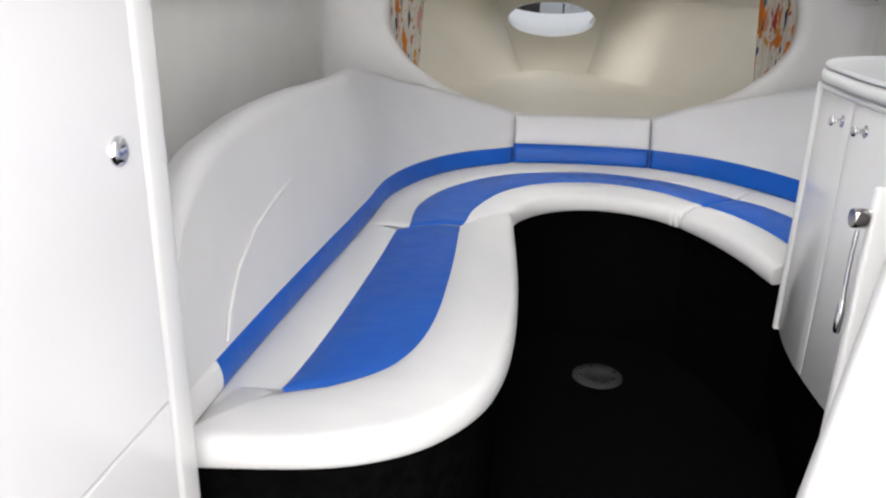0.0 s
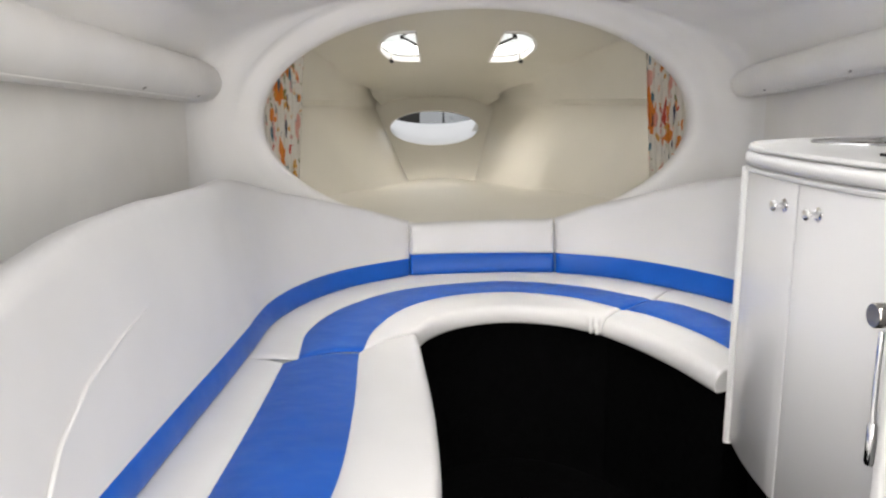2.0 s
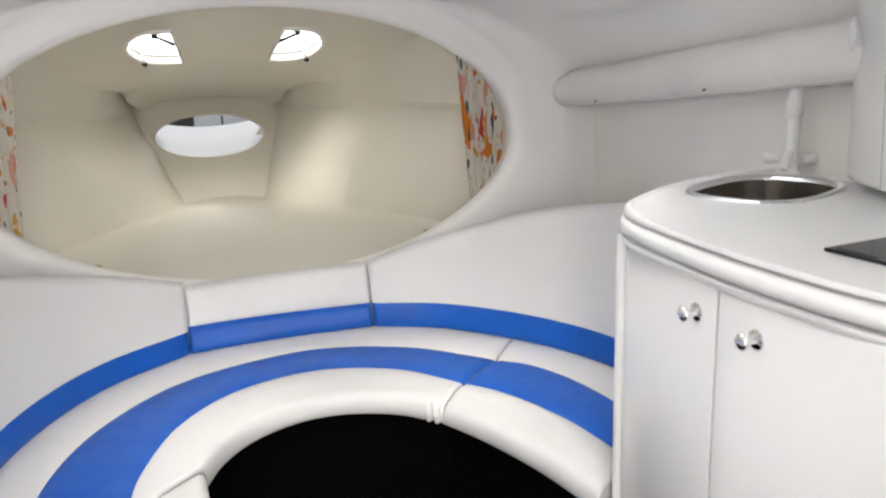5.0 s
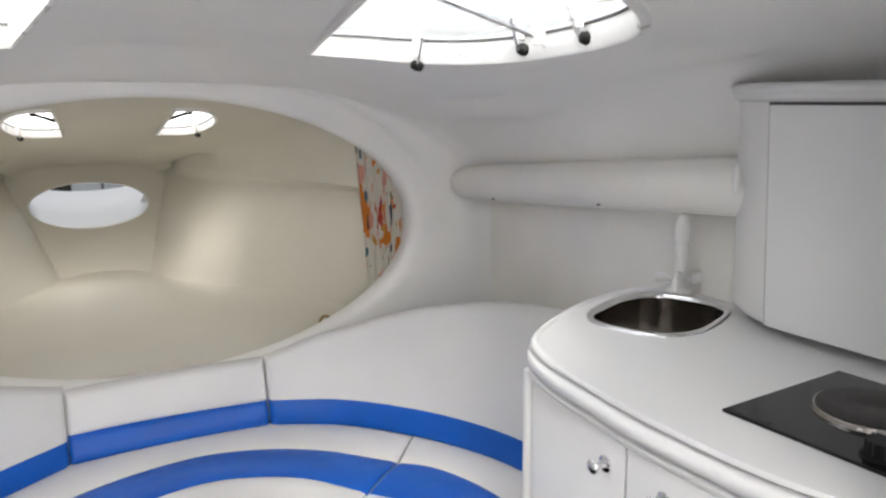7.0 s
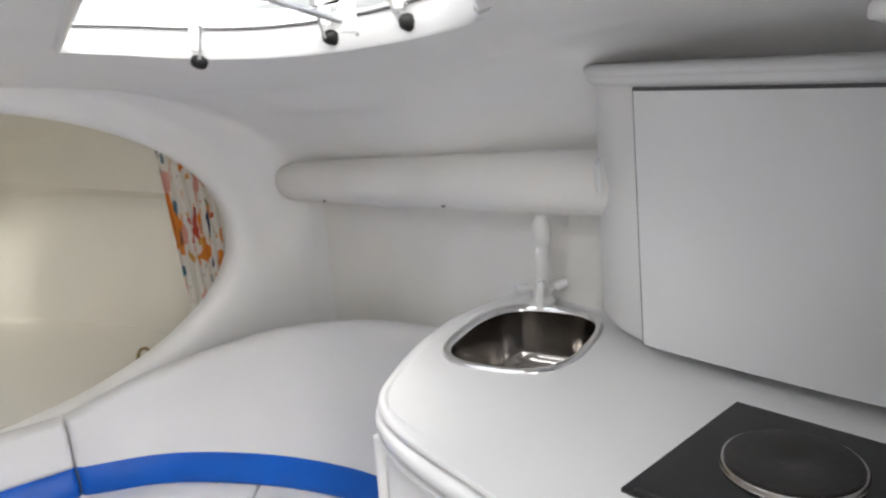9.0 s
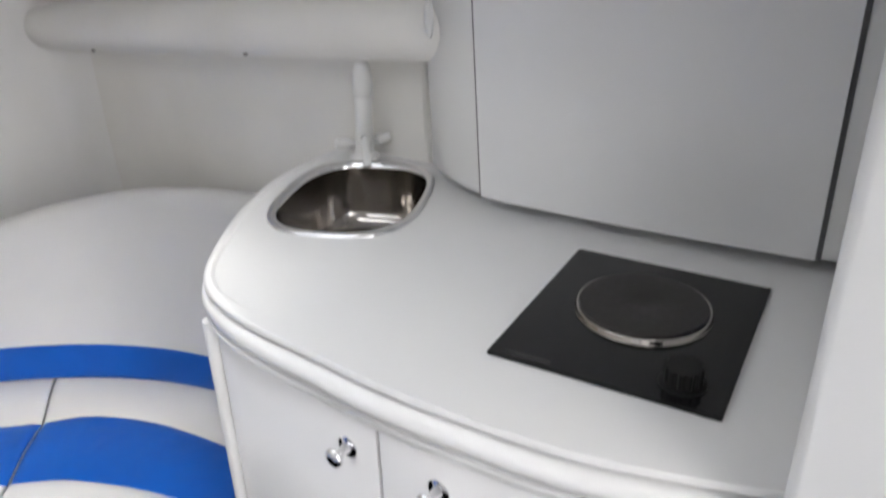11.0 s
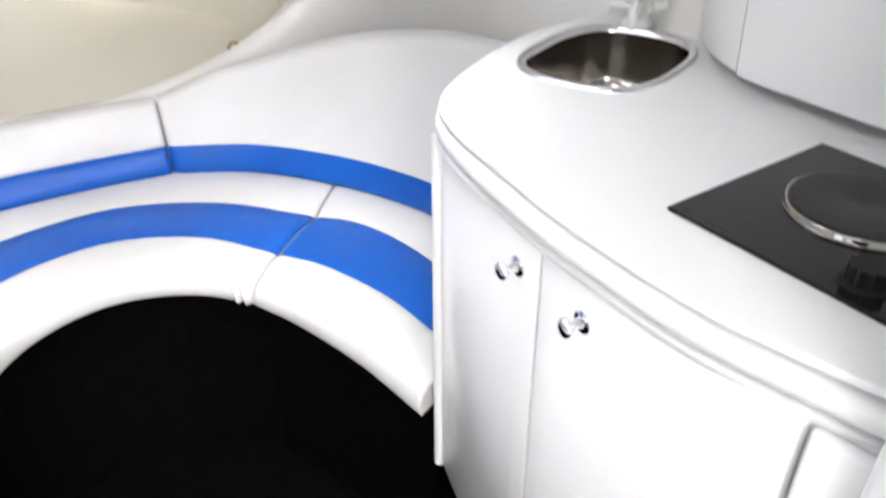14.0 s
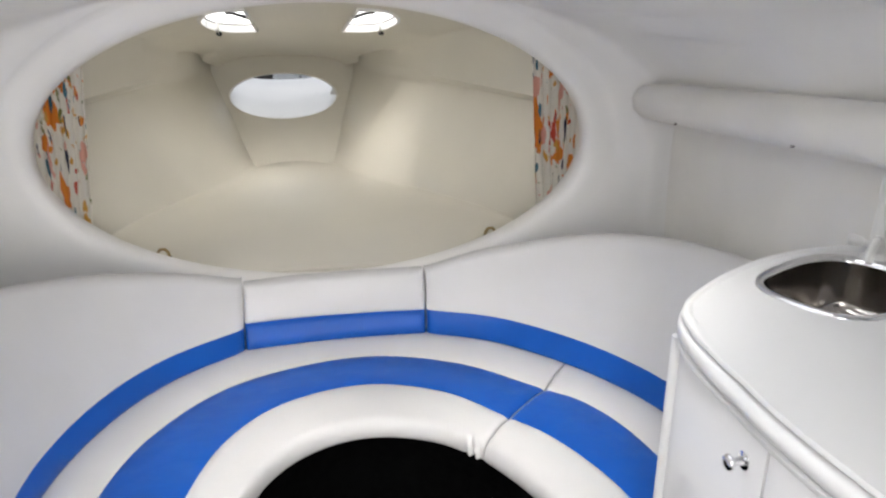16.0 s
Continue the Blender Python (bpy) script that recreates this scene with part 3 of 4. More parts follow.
def knob(m, parent):
    return sub("knob", lathe([(0.015, 0.0), (0.0155, 0.002), (0.008, 0.004), (0.006, 0.012), (0.006, 0.018), (0.010, 0.021), (0.013, 0.024), (0.0135, 0.028), (0.011, 0.0315), (0.004, 0.033)], 28, m), CHROME, parent, "chrome knob")


for y0, y1, ky in ((1.288, 0.942, 0.988), (0.936, 0.562, 0.845)):
    d = piece("door", bowed_panel(y0, y1, 0.02, 0.782, 0.0), DOORW, cab)
    x = face_points(ky, ky - 0.001, 2, 0.0)[0][0]
    knob(pose(x, ky, 0.724, 0, -90, 0), d)
piece("face_frame", bowed_panel(1.29, 0.485, 0.69, 0.786, -0.021, 0.012, 30), GEL, cab)
piece("filler_panel", bowed_panel(0.553, 0.485, 0.02, 0.782, 0.0), GEL, cab)
piece("corner_post", tube([(0.612, 1.302, 0.0), (0.612, 1.302, 0.4), (0.612, 1.302, 0.786)], 0.012, 12), GEL, cab)

WTOP = ((0.672, 0.38), (0.622, 0.478), (0.588, 0.57), (0.556, 0.68), (0.54, 0.82), (0.535, 0.95), (0.545, 1.10), (0.568, 1.23), (0.612, 1.328), (0.69, 1.402), (0.82, 1.49), (0.95, 1.55), (1.07, 1.575), (1.23, 1.58))

# edge moulding of the worktop from its underside to its field: inset, height
RIM = ((0.060, -0.068), (0.028, -0.068), (0.026, -0.066), (0.026, -0.058), (0.028, -0.0565), (0.045, -0.056), (0.045, -0.051), (0.030, -0.0505), (0.025, -0.048), (0.021, -0.042), (0.020, -0.034), (0.022, -0.028), (0.027, -0.023), (0.036, -0.0200),
       (0.052, -0.0195), (0.052, -0.0145), (0.036, -0.014), (0.034, -0.012), (0.0345, -0.008), (0.037, -0.004), (0.042, -0.0005), (0.050, 0.002), (0.058, 0.003), (0.066, 0.001), (0.071, -0.003), (0.076, -0.004))


def worktop():
    edge = spline(WTOP, 90)
    rows = []
    for i, p in enumerate(edge):
        t = edge[min(i + 1, 89)] - edge[max(i - 1, 0)]
        nr = np.array((t[1], -t[0])) / np.hypot(*t)     # into the top
        if nr @ (np.array((0.95, 1.0)) - p) < 0:
            nr = -nr
        row = []
        h = min(1.0, max(0.0, (p[1] - 1.12) / 0.25))
        crest = TOP - 0.004 + 0.008 * h * h * (3 - 2 * h)
        tight = 1.0 - 0.55 * min(1.0, max(0.0, (p[1] - 1.04) / 0.24))
        for inset, dz in RIM:
            z = TOP + dz
            inset *= tight
            z = min(z, crest)
            q = p + nr * inset
            row.append((float(q[0]), float(q[1]), z))
        rows.append(row)
    bm = grid(rows)
    return bm, [r[-1] for r in rows]


SINK_C = (1.003, 1.352)


def sink_ring(grow, z, n=96):
    out = []
    for k in range(n):
        a = 2 * math.pi * k / n
        c, s = math.cos(a), math.sin(a)
        rx, ry, e = 0.181 + grow, 0.138 + grow, 0.70
        x, y = rx * math.copysign(abs(c) ** e, c), ry * math.copysign(abs(s) ** e, s)
        b = radians(25)
        out.append((SINK_C[0] + x * math.cos(b) - y * math.sin(b), SINK_C[1] + x * math.sin(b) + y * math.cos(b), z))
    return out


wt_bm, inner = worktop()
wt = tagged(obj("worktop", wt_bm, GEL), "glossy white moulded galley worktop with a raised rounded rim", "worktop")
top_plate = obj("field", prism([(p[0], p[1]) for p in inner] + [(1.22, 0.485)], TOP - 0.04, TOP - 0.004), GEL, False)
cut(top_plate, [[(x, y) for x, y, z in sink_ring(0.002, 0)]], TOP - 0.2, TOP + 0.1)
top_plate.parent = wt

sink = empty("sink", SINK_C[0], SINK_C[1], TOP, "small oval stainless steel sink set in the worktop", "sink")
piece("rim", grid([sink_ring(0.006, TOP - 0.004), sink_ring(0.005, TOP - 0.001), sink_ring(0.002, TOP + 0.0015), sink_ring(-0.007, TOP + 0.001), sink_ring(-0.011, TOP - 0.002), sink_ring(-0.013, TOP - 0.010)], close_v=True), CHROME, sink, "polished rim")
bowl_rows = [sink_ring(g, TOP + z) for g, z in ((-0.013, -0.010), (-0.0135, -0.02), (-0.0155, -0.05), (-0.0185, -0.08), (-0.022, -0.10), (-0.028, -0.117), (-0.037, -0.128), (-0.049, -0.134), (-0.071, -0.138), (-0.11, -0.14))]
piece("bowl", grid(bowl_rows, close_v=True, cap=False), STEEL, sink)
bmf = bmesh.new()
bmf.faces.new([bmf.verts.new(p) for p in sink_ring(-0.108, TOP - 0.1395)])
piece("bowl_floor", bmf, STEEL, sink)
piece("drain", lathe([(0.028, 0), (0.028, 0.003), (0.022, 0.004), (0.018, 0.001), (0.004, 0.001)], 24, pose(SINK_C[0], SINK_C[1], TOP - 0.139)), CHROME, sink, "chrome drain")

FX, FY = 1.168, 1.468
tap = empty("faucet", FX, FY, TOP, "white plastic folding tap behind the sink", "faucet")
piece("base", lathe([(0.032, 0), (0.032, 0.006), (0.022, 0.014), (0.018, 0.03)], 24, pose(FX, FY, TOP)), WHITEP, tap)
piece("column", lathe([(0.0165, 0.02), (0.0155, 0.06), (0.0145, 0.135), (0.0135, 0.139), (0.0135, 0.143), (0.017, 0.147), (0.0175, 0.165), (0.0165, 0.188), (0.0145, 0.196), (0.0125, 0.199), (0.0125, 0.206), (0.009, 0.214), (0.003, 0.216)], 20, pose(FX, FY, TOP, 5, -3, 0) @ Matrix.Diagonal((1.2, 1.2, 0.98, 1))), WHITEP, tap)
piece("spout", tube([(FX, FY, TOP + 0.05), (FX - 0.04, FY - 0.04, TOP + 0.058), (FX - 0.09, FY - 0.085, TOP + 0.05), (FX - 0.10, FY - 0.095, TOP + 0.03)], 0.008, 12), WHITEP, tap)
for dx in (-0.045, 0.042):
    piece("handle", tube([(FX, FY, TOP + 0.030), (FX + dx * 0.55, FY - dx * 0.35, TOP + 0.036), (FX + dx * 0.6, FY - dx * 0.38, TOP + 0.0365), (FX + dx, FY - dx * 0.6, TOP + 0.040), (FX + dx * 1.15, FY - dx * 0.7, TOP + 0.041), (FX + dx * 1.2, FY - dx * 0.73, TOP + 0.041)], [0.007, 0.007, 0.0115, 0.013, 0.0105, 0.004], 14), WHITEP, tap)

HOB = pose(0.870, 0.733, TOP, 0, 0, 6)
hob = empty("hob", 0.870, 0.733, TOP - 0.002, "black glass single-plate electric hob set in the worktop", "hob")
piece("glass", box(-0.162, 0.162, -0.142, 0.142, -0.004, 0.002, 0.0015, 2, HOB), GLASSB, hob, smooth=False)
piece("hotplate", lathe([(0.0845, 0.002), (0.0855, 0.008), (0.0845, 0.0125), (0.074, 0.0135), (0.02, 0.0135), (0.018, 0.0125)], 48, HOB @ pose(0.024, 0.0, 0)), IRON, hob, "dark cast-iron hotplate")
piece("hotplate_ring", lathe([(0.0915, 0.002), (0.0905, 0.0035), (0.0900, 0.008), (0.0885, 0.010), (0.086, 0.0095), (0.0855, 0.005)], 64, HOB @ pose(0.024, 0.0, 0)), STEEL, hob, "polished steel ring")
kn = piece("control_knob", lathe([(0.028, 0.002), (0.028, 0.004), (0.024, 0.006), (0.020, 0.007), (0.004, 0.007)], 28, HOB @ pose(-0.118, -0.088, 0)), BLACKP, hob, "black control knob")
flutes = [((0.0225 if k % 4 < 2 else 0.0195) * math.cos(2 * math.pi * k / 48), (0.0225 if k % 4 < 2 else 0.0195) * math.sin(2 * math.pi * k / 48)) for k in range(48)]
fl = prism(flutes, 0.006, 0.026)
bmesh.ops.transform(fl, matrix=HOB @ pose(-0.118, -0.088, 0), verts=fl.verts)
sub("grip", fl, BLACKP, kn, "fluted black grip", False)
piece("lettering_bar", box(-0.156, -0.148, 0.062, 0.125, 0.002, 0.0026, 0, 1, HOB), GREYP, hob, smooth=False)


# upper cabinet
def upper_outline(z, grow=0.0):
    """Plan of the wall cabinet at a height: it leans inboard towards its top."""
    f = (z - 0.88) / 0.46
    s = -0.03 * f
    pts = [(1.145 + s, 0.485), (1.128 + s, 0.62), (1.105 + s, 0.80), (1.088 + s, 0.98), (1.082 + s, 1.10), (1.095 + s * 0.9, 1.17), (1.125 + s * 0.8, 1.235), (1.17 + s * 0.5, 1.29), (1.25, 1.33)]
    return [(float(p[0]) - grow, float(p[1]) + grow * 0.4 * (p[1] > 1.12)) for p in spline(pts, 60)]


up = empty("wall_cabinet", 1.17, 0.85, 0.885, "white wall cabinet with a rounded corner and one flat door", "cabinet")
zz = [0.866, 0.873] + [0.885 + 0.44 * k / 12 for k in range(13)] + [1.345]
rows = []
for i, z in enumerate(zz):
    o = upper_outline(z, -0.006 if i == 0 else 0.0)
    rows.append([(x, y, z) for x, y in o] + [(1.27, 1.33, z), (1.27, 0.485, z)])
piece("body", grid(rows, close_v=True, cap=True), GEL, up)
rows = []
for g, z in ((0.0, 1.334), (0.010, 1.336), (0.015, 1.342), (0.015, 1.350), (0.019, 1.353), (0.022, 1.360), (0.019, 1.367), (0.010, 1.370)):
    o = upper_outline(1.345, g)
    rows.append([(x, y, z) for x, y in o] + [(1.27, 1.33 + g, z), (1.27, 0.485, z)])
piece("cornice", grid(rows, close_v=True, cap=True), GEL, up)


def upper_door():
    rows = []
    for z in [0.868 + (1.326 - 0.868) * k / 10 for k in range(11)]:
        o = upper_outline(z)
        ys = [p[1] for p in o]
        xs = [p[0] for p in o]
        front = [(float(np.interp(y, ys, xs)) - 0.008, y, z) for y in np.linspace(1.115, 0.573, 14)]
        back = [(float(np.interp(y, ys, xs)) + 0.004, y, z) for y in np.linspace(0.573, 1.115, 14)]
        rows.append(front + back)
    return grid(rows, close_v=True, cap=True)


def upper_gap():
    rows = []
    for z in (0.867, 1.0, 1.1, 1.2, 1.332):
        o = upper_outline(z)
        ys = [p[1] for p in o]
        xs = [p[0] for p in o]
        rows.append([(float(np.interp(y, ys, xs)) - 0.0025, y, z) for y in np.linspace(1.122, 0.566, 14)])
    return grid(rows)


piece("door_gap", upper_gap(), GREYG, up)
piece("door", upper_door(), DOORW, up)

# aft galley bulkhead
tagged(obj("wall_aft", box(0.586, 1.3, 0.30, 0.487, 0.0, 1.62, 0.012, 3), GEL), "white bulkhead at the aft end of the galley", "wall", kind="structure")
tagged(obj("wall_aft_base", box(0.64, 1.3, 0.31, 0.48, FLOOR, -0.002), CARPET, False), "black carpeted base below the galley bulkhead", "wall", kind="structure")

# padded rolls along both sides
for side, z0, slope, r, end in ((1, 1.02, 0.085, 0.068, 1.20), (-1, 1.035, 0.035, 0.088, 0.06)):
    ys = [2.70, 2.69, 2.66, 2.60, 2.5, 2.3, 2.0, 1.7, 1.45, end]
    rs = [r * f for f in (0.08, 0.58, 0.82, 0.94, 0.99, 1, 1, 1, 1, 1)]
    roll = tagged(obj("side_roll", tube([(side * 1.165, y, z0 + (2.7 - y) * slope) for y in ys], rs, 24), FABRIC), "long rounded off-white padded roll along the cabin side", "padding", "side rolls")
    piece("seam", tube([(side * (1.165 - (rad + 0.0005) * math.cos(radians(-62))), y, z0 + (2.7 - y) * slope + (rad + 0.0005) * math.sin(radians(-62))) for y, rad in list(zip(ys, rs))[1:]], 0.0022, 6), FABRIC, roll, "stitched seam")

# cloth-covered panels on the cabin sides below the rolls
for side, y0 in ((1, 1.34), (-1, 0.08)):
    edge = 2.555
    rows = []
    for inset, proud in ((0.0, -0.02), (0.0, 0.004), (0.003, 0.010), (0.010, 0.013), (0.03, 0.014)):
        rows.append([(side * (1.235 - proud), y, z) for y, z in ((y0 + inset, 0.42 + inset), (edge - 0.02 - inset, 0.42 + inset), (edge - inset, 0.72), (edge - inset, 1.08 - inset), (y0 + inset, 1.08 - inset))])
    tagged(obj("trim_side_panel", grid(rows, close_v=True, cap=True), FABRIC, False), "flat beige cloth-covered panel on the cabin side", "panel", kind="structure")

for side, z0, slope, r in ((1, 1.02, 0.085, 0.068), (-1, 1.035, 0.035, 0.088)):
    for y in (2.35, 1.75):
        z = z0 + (2.7 - y) * slope
        a = radians(-50)
        x = side * (1.165 - r * math.cos(a))
        tagged(obj("press_stud", lathe([(0.007, -0.002), (0.007, 0.001), (0.004, 0.002), (0.002, 0.002)], 14, pose(x, y, z + r * math.sin(a), 0, -90 * side, 0) @ pose(0, 0, 0, 0, 50 * side * side, 0)), STEEL), "small metal press stud under the side roll", "press stud", "press studs")

# ---------------- curtains ----------------
for side in (1, -1):
    rows = []
    for k in range(14):
        v = k / 13
        z = 1.17 - 0.60 * v
        rows.append([(side * (0.775 + 0.045 * v + (0.25 - 0.03 * v) * j / 72 + 0.004 * math.sin(j * 0.62 + 1.0)) + 0.01, 2.852 + (0.006 + 0.003 * v) * math.sin(j * 0.62 + 0.5 * math.sin(3 * v)), z) for j in range(73)])
    bm = grid(rows)
    bmesh.ops.solidify(bm, geom=bm.faces[:], thickness=0.002)
    tagged(obj("curtain", bm, CURTAIN), "short cream curtain printed with orange, teal and red strokes", "curtain", "berth curtains")


# ---------------- roof windows ----------------
def roof_window(name, outline_of, side, height_at, height, label, group, latches, scale=1.0):
    o0 = outline_of(side)
    cx = sum(p[0] for p in o0) / len(o0)
    cy = sum(p[1] for p in o0) / len(o0)
    thing = empty(name, cx, cy, height_at(cx, cy), label, "window", group)
    ins = [(cx + (x - cx) * 0.975, cy + (y - cy) * 0.985) for x, y in o0]
    out = outline_of(side, grow=0.018 * scale)

    def ring(pts, dz):
        return [(x, y, height_at(x, y) + dz) for x, y in pts]

    rows = [ring(out, -0.002), ring(out, -0.005), ring(o0, -0.010), ring(ins, -0.006), ring(ins, height), ring(out, height)]
    piece("frame", grid(rows, close_u=True, close_v=True), WHITEP, thing)
    bm = grid([ring(ins, height + 0.001), ring(ins, height + 0.007)], close_v=True, cap=True)
    p = piece("pane", bm, ACRYL, thing, "clear acrylic pane", False)
    p.visible_shadow = False
    piece("gasket", tube(ring([(cx + (x - cx) * 0.968, cy + (y - cy) * 0.976) for x, y in o0], height - 0.004), 0.0028 * scale, 6), GREYG, thing, "thin grey gasket")
    for f, lift in latches:
        i = int(f * (len(ins) - 1))
        x, y = ins[i]
        d = Vector((cx - x, cy - y, 0)).normalized()
        lx, ly = x + d.x * 0.012, y + d.y * 0.012
        z = height_at(x, y) + lift
        ang = math.degrees(math.atan2(d.y, d.x))
        l = piece("latch", box(-0.004, 0.010 * scale, -0.010 * scale, 0.010 * scale, -0.004, 0.045 * scale, 0.002, 1, pose(lx, ly, z, 0, 0, ang)), WHITEP, thing, "white bracket", False)
        sub("latch_arm", box(-0.004 * scale, 0.004 * scale, -0.003, 0.003, -0.028 * scale, 0.045 * scale, 0.001, 1, pose(lx + d.x * 0.012, ly + d.y * 0.012, z, 0, 0, ang) @ pose(0, 0, 0, 0, 25, 0)), CHROME, l, "thin metal arm", False)
        sub("latch_knob", lathe([(0.005 * scale, 0), (0.013 * scale, 0.003), (0.0165 * scale, 0.012 * scale), (0.014 * scale, 0.02 * scale), (0.006 * scale, 0.024 * scale)], 9, pose(lx - d.x * 0.006, ly - d.y * 0.006, z - 0.034 * scale, 0, 20, 0)), BLACKP, l, "black lobed knob")
    return thing


for side in (1, -1):
    w = roof_window("roof_window", skylight_outline, side, ceiling_at, 0.045, "white-framed bowed roof window with black knobs and a stay", "cabin roof windows", ((0.27, 0.006), (0.49, 0.036), (0.625, 0.036)))
    mid = 0.065 if side > 0 else -0.01
    x0, x1 = mid + side * 0.197, mid + side * 0.567
    piece("stay", tube([(x0, 1.24, ceiling_at(x0, 1.24) + 0.030), ((x0 + x1) / 2, 1.28, (ceiling_at(x0, 1.24) + ceiling_at(x1, 1.32)) / 2 + 0.026), (x1, 1.32, ceiling_at(x1, 1.32) + 0.022)], 0.005, 8), CHROME, w, "thin metal stay")
    piece("stay_bracket", box(-0.012, 0.012, -0.010, 0.010, -0.012, 0.030, 0.003, 1, pose(x1, 1.32, ceiling_at(x1, 1.32) + 0.020, 0, 0, 20 * side)), WHITEP, w, "white stay bracket", False)
    for f in (0.12, 0.36, 0.55):
        x, y = skylight_outline(side)[int(f * 39)]
        piece("screw", lathe([(0.004, 0), (0.004, 0.002), (0.002, 0.003)], 8, pose(x - side * 0.012, y, ceiling_at(x, y) + 0.012, 0, -90 * side, 0)), CHROME, w)
    w = roof_window("roof_window", bow_outline, side, lambda x, y: bow_ceiling(y) - 0.03 * abs(x - bow_x(y)), 0.03, "small white-framed roof window over the bow berth", "bow roof windows", ((0.3, 0.0),), 0.9)
    cx = BOW_WINDOW_X
    sx, ex = cx + side * 0.305, cx + side * 0.232
    piece("stay", tube([(sx, 3.56, bow_ceiling(3.56) + 0.004), ((sx + ex) / 2, 3.63, bow_ceiling(3.63) + 0.004), (ex, 3.70, bow_ceiling(3.70) + 0.004)], [0.006, 0.007, 0.009], 8), BLACKP, w, "short black stay")
    piece("stay_joint", lathe([(0.004, -0.012), (0.012, -0.010), (0.013, 0.006), (0.005, 0.012)], 12, pose(sx, 3.555, bow_ceiling(3.555) + 0.004)), BLACKP, w, "black stay joint")
    piece("bracket", box(-0.010, 0.010, -0.012, 0.012, -0.004, 0.03, 0.003, 1, pose(sx - side * 0.015, 3.50, bow_ceiling(3.50))), GREYP, w, "grey stay bracket", False)

# ---------------- floor socket ----------------
SOCKET = (0.102, 1.668)
ms = empty("table_socket", *SOCKET, FLOOR, "round grey table leg socket with eight screws in the carpet", "table socket")
piece("plate", lathe([(0.098, 0), (0.098, 0.004), (0.090, 0.010), (0.040, 0.013), (0.034, 0.007), (0.004, 0.007)], 48, pose(*SOCKET, FLOOR)), GREYP, ms)
for k in range(8):
    a = 2 * math.pi * k / 8 + 0.3
    piece("screw", lathe([(0.007, 0), (0.007, 0.003), (0.003, 0.004)], 10, pose(SOCKET[0] + 0.070 * math.cos(a), SOCKET[1] + 0.070 * math.sin(a), FLOOR + 0.011)), CHROME, ms)

# ---------------- padeyes on the berth ----------------
for x, y in ((0.70, 3.05), (0.845, 2.99), (-0.615, 3.01)):
    z = 0.404
    pe = empty("pad_eye", x, y, z, "small tarnished metal eye on a dark foot", "pad eye", "berth eyes")
    piece("foot", box(-0.030, 0.030, -0.011, 0.011, -0.012, 0.008, 0.003, 2, pose(x, y, z)), BLACKP, pe, "dark foot")
    piece("ring", tube([(x - 0.022, y, z), (x - 0.021, y, z + 0.022), (x - 0.009, y, z + 0.038), (x + 0.009, y, z + 0.038), (x + 0.021, y, z + 0.022), (x + 0.022, y, z)], 0.006, 10), BRASS, pe)

# ---------------- locker beside the entry ----------------
lk = empty("entry_locker", -1.0, -0.6, 0.0, "tall white entry locker with a flush door and push knob", "locker")
piece("body", box(-1.25, -0.812, -1.5, 0.055, FLOOR, 1.75), GEL, lk, smooth=False)
d = piece("door", box(-0.811, -0.781, -0.60, -0.008, 0.372, 1.70, 0.004, 2), DOORW, lk, smooth=False)
sub("knob", lathe([(0.022, 0), (0.022, 0.003), (0.018, 0.008), (0.012, 0.010), (0.008, 0.009), (0.002, 0.009)], 32, pose(-0.781, -0.077, 0.807, 0, 90, 0)), CHROME, d, "chrome push knob")
piece("lower_panel", box(-0.811, -0.782, -1.48, -0.008, FLOOR + 0.01, 0.368, 0.004, 2), DOORW, lk, smooth=False)
piece("corner_post", box(-0.85, -0.782, 0.0, 0.075, FLOOR, 1.75, 0.014, 4), GEL, lk)

# partition beside the entry, on the other side
pt = grid([[(0.13 + 0.12 * z, -0.15, z), (0.118 + 0.12 * z, -0.165, z), (0.118 + 0.12 * z, -0.20, z), (0.13 + 0.12 * z, -0.215, z), (1.25, -0.215, z), (1.25, -0.15, z)] for z in (FLOOR, 0.0, 0.4, 0.8, 1.2, 1.6)], close_v=True, cap=True)
tagged(obj("wall_entry", pt, GEL), "white entry partition with a slanted edge", "wall", kind="structure")

# low entry door with its latch handle
dr = empty("entry_door", 0.48, 0.25, 0.0, "low white entry door standing open against the bulkhead", "door")
leaf = piece("leaf", box(0.362, 0.60, 0.238, 0.262, 0.02, 0.735, 0.006, 3), GEL, dr)
hd = piece("handle", lathe([(0.0155, -0.012), (0.017, -0.010), (0.017, 0.010), (0.0155, 0.012)], 28, pose(0.345, 0.25, 0.68, 0, 90, 0)), STEEL, dr, "brushed metal latch handle")
sub("bar", tube([(0.345, 0.245, 0.66), (0.345, 0.245, 0.58), (0.347, 0.245, 0.53)], 0.0045, 12), CHROME, hd)
sub("grip", lathe([(0.006, 0.0), (0.0075, 0.004), (0.0075, 0.056), (0.006, 0.06)], 18, pose(0.347, 0.245, 0.47)), CHROME, hd)
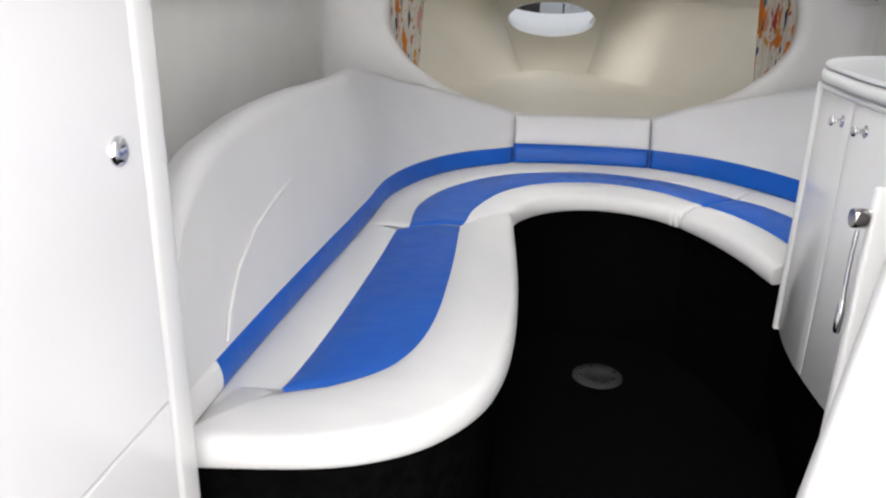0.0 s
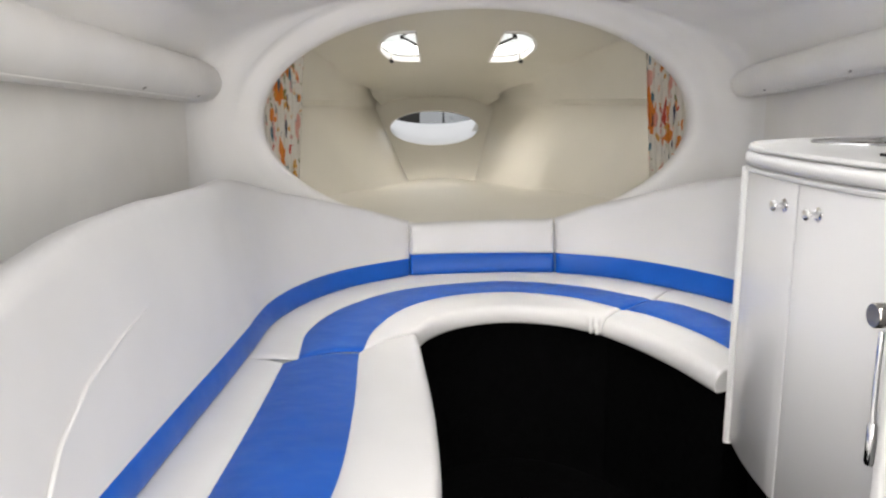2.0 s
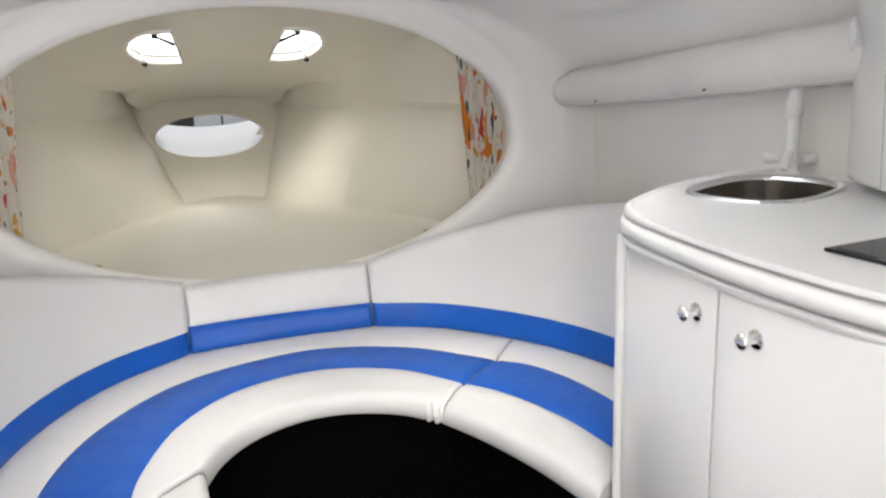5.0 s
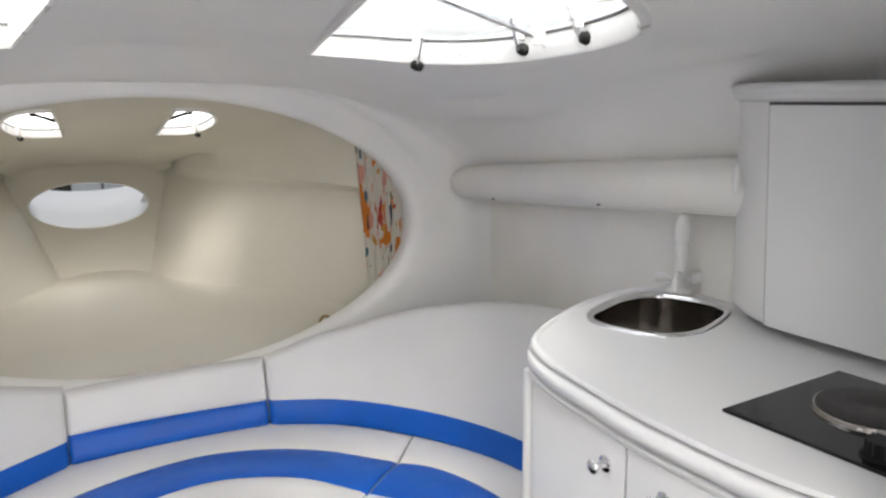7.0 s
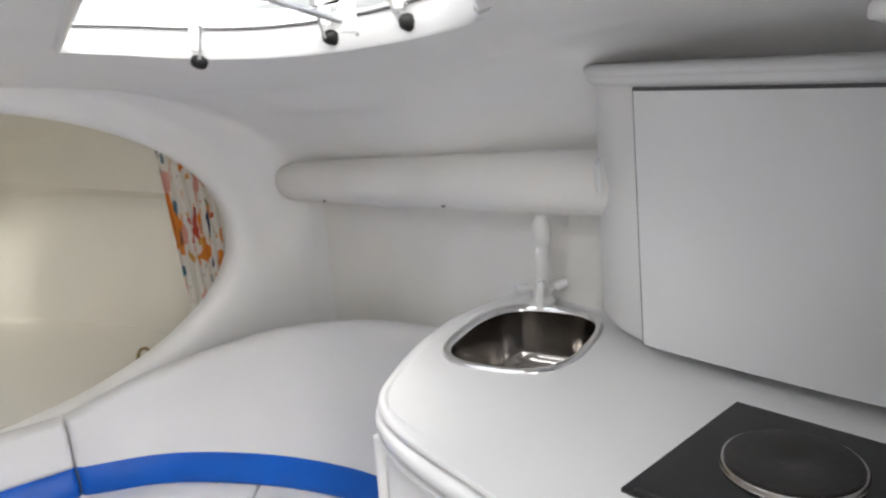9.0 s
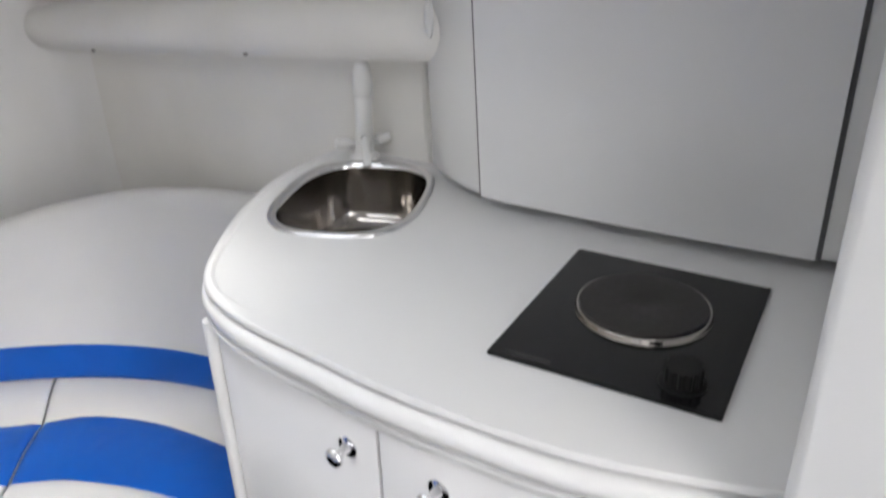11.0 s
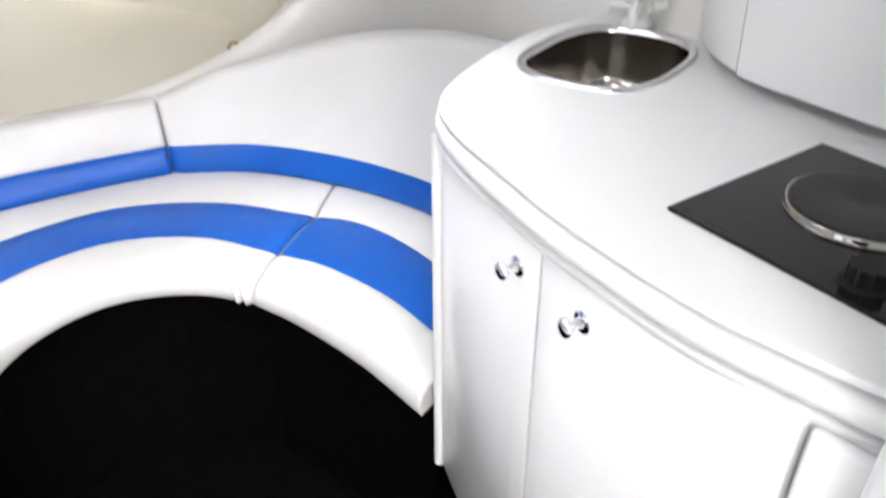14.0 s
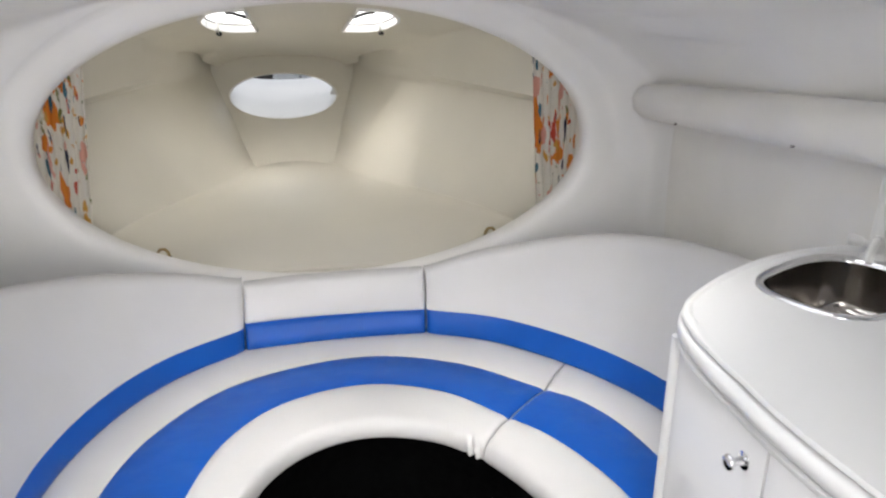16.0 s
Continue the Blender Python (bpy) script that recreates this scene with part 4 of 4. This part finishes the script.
sub("bracket", box(0.345, 0.366, 0.244, 0.256, 0.665, 0.695, 0.002, 1), CHROME, hd, "", False)

# lamp on the galley bulkhead and the switch on the wall cabinet
lp = empty("wall_lamp", 0.69, 0.48, 1.435, "small white dome lamp on the galley bulkhead", "lamp")
piece("bracket", box(0.685, 0.725, 0.4875, 0.505, 1.415, 1.515, 0.004, 2), WHITEP, lp)
piece("stem", tube([(0.705, 0.50, 1.490), (0.705, 0.53, 1.493), (0.705, 0.545, 1.485), (0.705, 0.55, 1.460)], 0.010, 12), WHITEP, lp)
piece("shade", lathe([(0.040, 0.0), (0.0425, 0.001), (0.0435, 0.004), (0.0435, 0.012), (0.040, 0.016), (0.037, 0.030), (0.029, 0.045), (0.016, 0.053), (0.010, 0.056)], 32, pose(0.705, 0.55, 1.407)), WHITEP, lp)
piece("diffuser", lathe([(0.0405, 0.001), (0.03, -0.003), (0.004, -0.005)], 32, pose(0.705, 0.55, 1.407)), WHITEP, lp)
sw = empty("switch_plate", 1.10, 1.25, 1.17, "small oval white switch plate on the wall cabinet", "switch")
piece("plate", lathe([(0.03, 0.0), (0.03, 0.003), (0.024, 0.006), (0.004, 0.007)], 24, pose(1.075, 1.215, 1.17, 0, 0, 60) @ pose(0, 0, 0, -90, 0, 0) @ Matrix.Diagonal((0.5, 1.15, 1, 1))), WHITEP, sw)

# unseen deck and side wall added to limit sky light, cockpit open behind
for name, x0, x1, y0, y1 in (("ceiling_added_port", -1.28, -0.48, -1.6, 0.485), ("ceiling_added_starboard", 0.46, 1.30, -1.6, 0.485), ("ceiling_added_fore", -0.48, 0.46, 0.02, 0.485)):
    tagged(obj(name, box(x0, x1, y0, y1, 1.64, 1.70), GEL, False), "unseen white deck added to limit sky light, round an assumed hatch", "ceiling", kind="structure")
tagged(obj("wall_added_side", box(1.25, 1.30, -1.6, 0.30, FLOOR, 1.64), GEL, False), "unseen white side wall added to close off the entry", "wall", kind="structure")

# the plan's units to metres, for everything alike
for o in list(scene.objects):
    if o.parent is None and o.type in ("MESH", "EMPTY"):
        o.matrix_basis = Matrix.Scale(SIZE, 4) @ o.matrix_basis
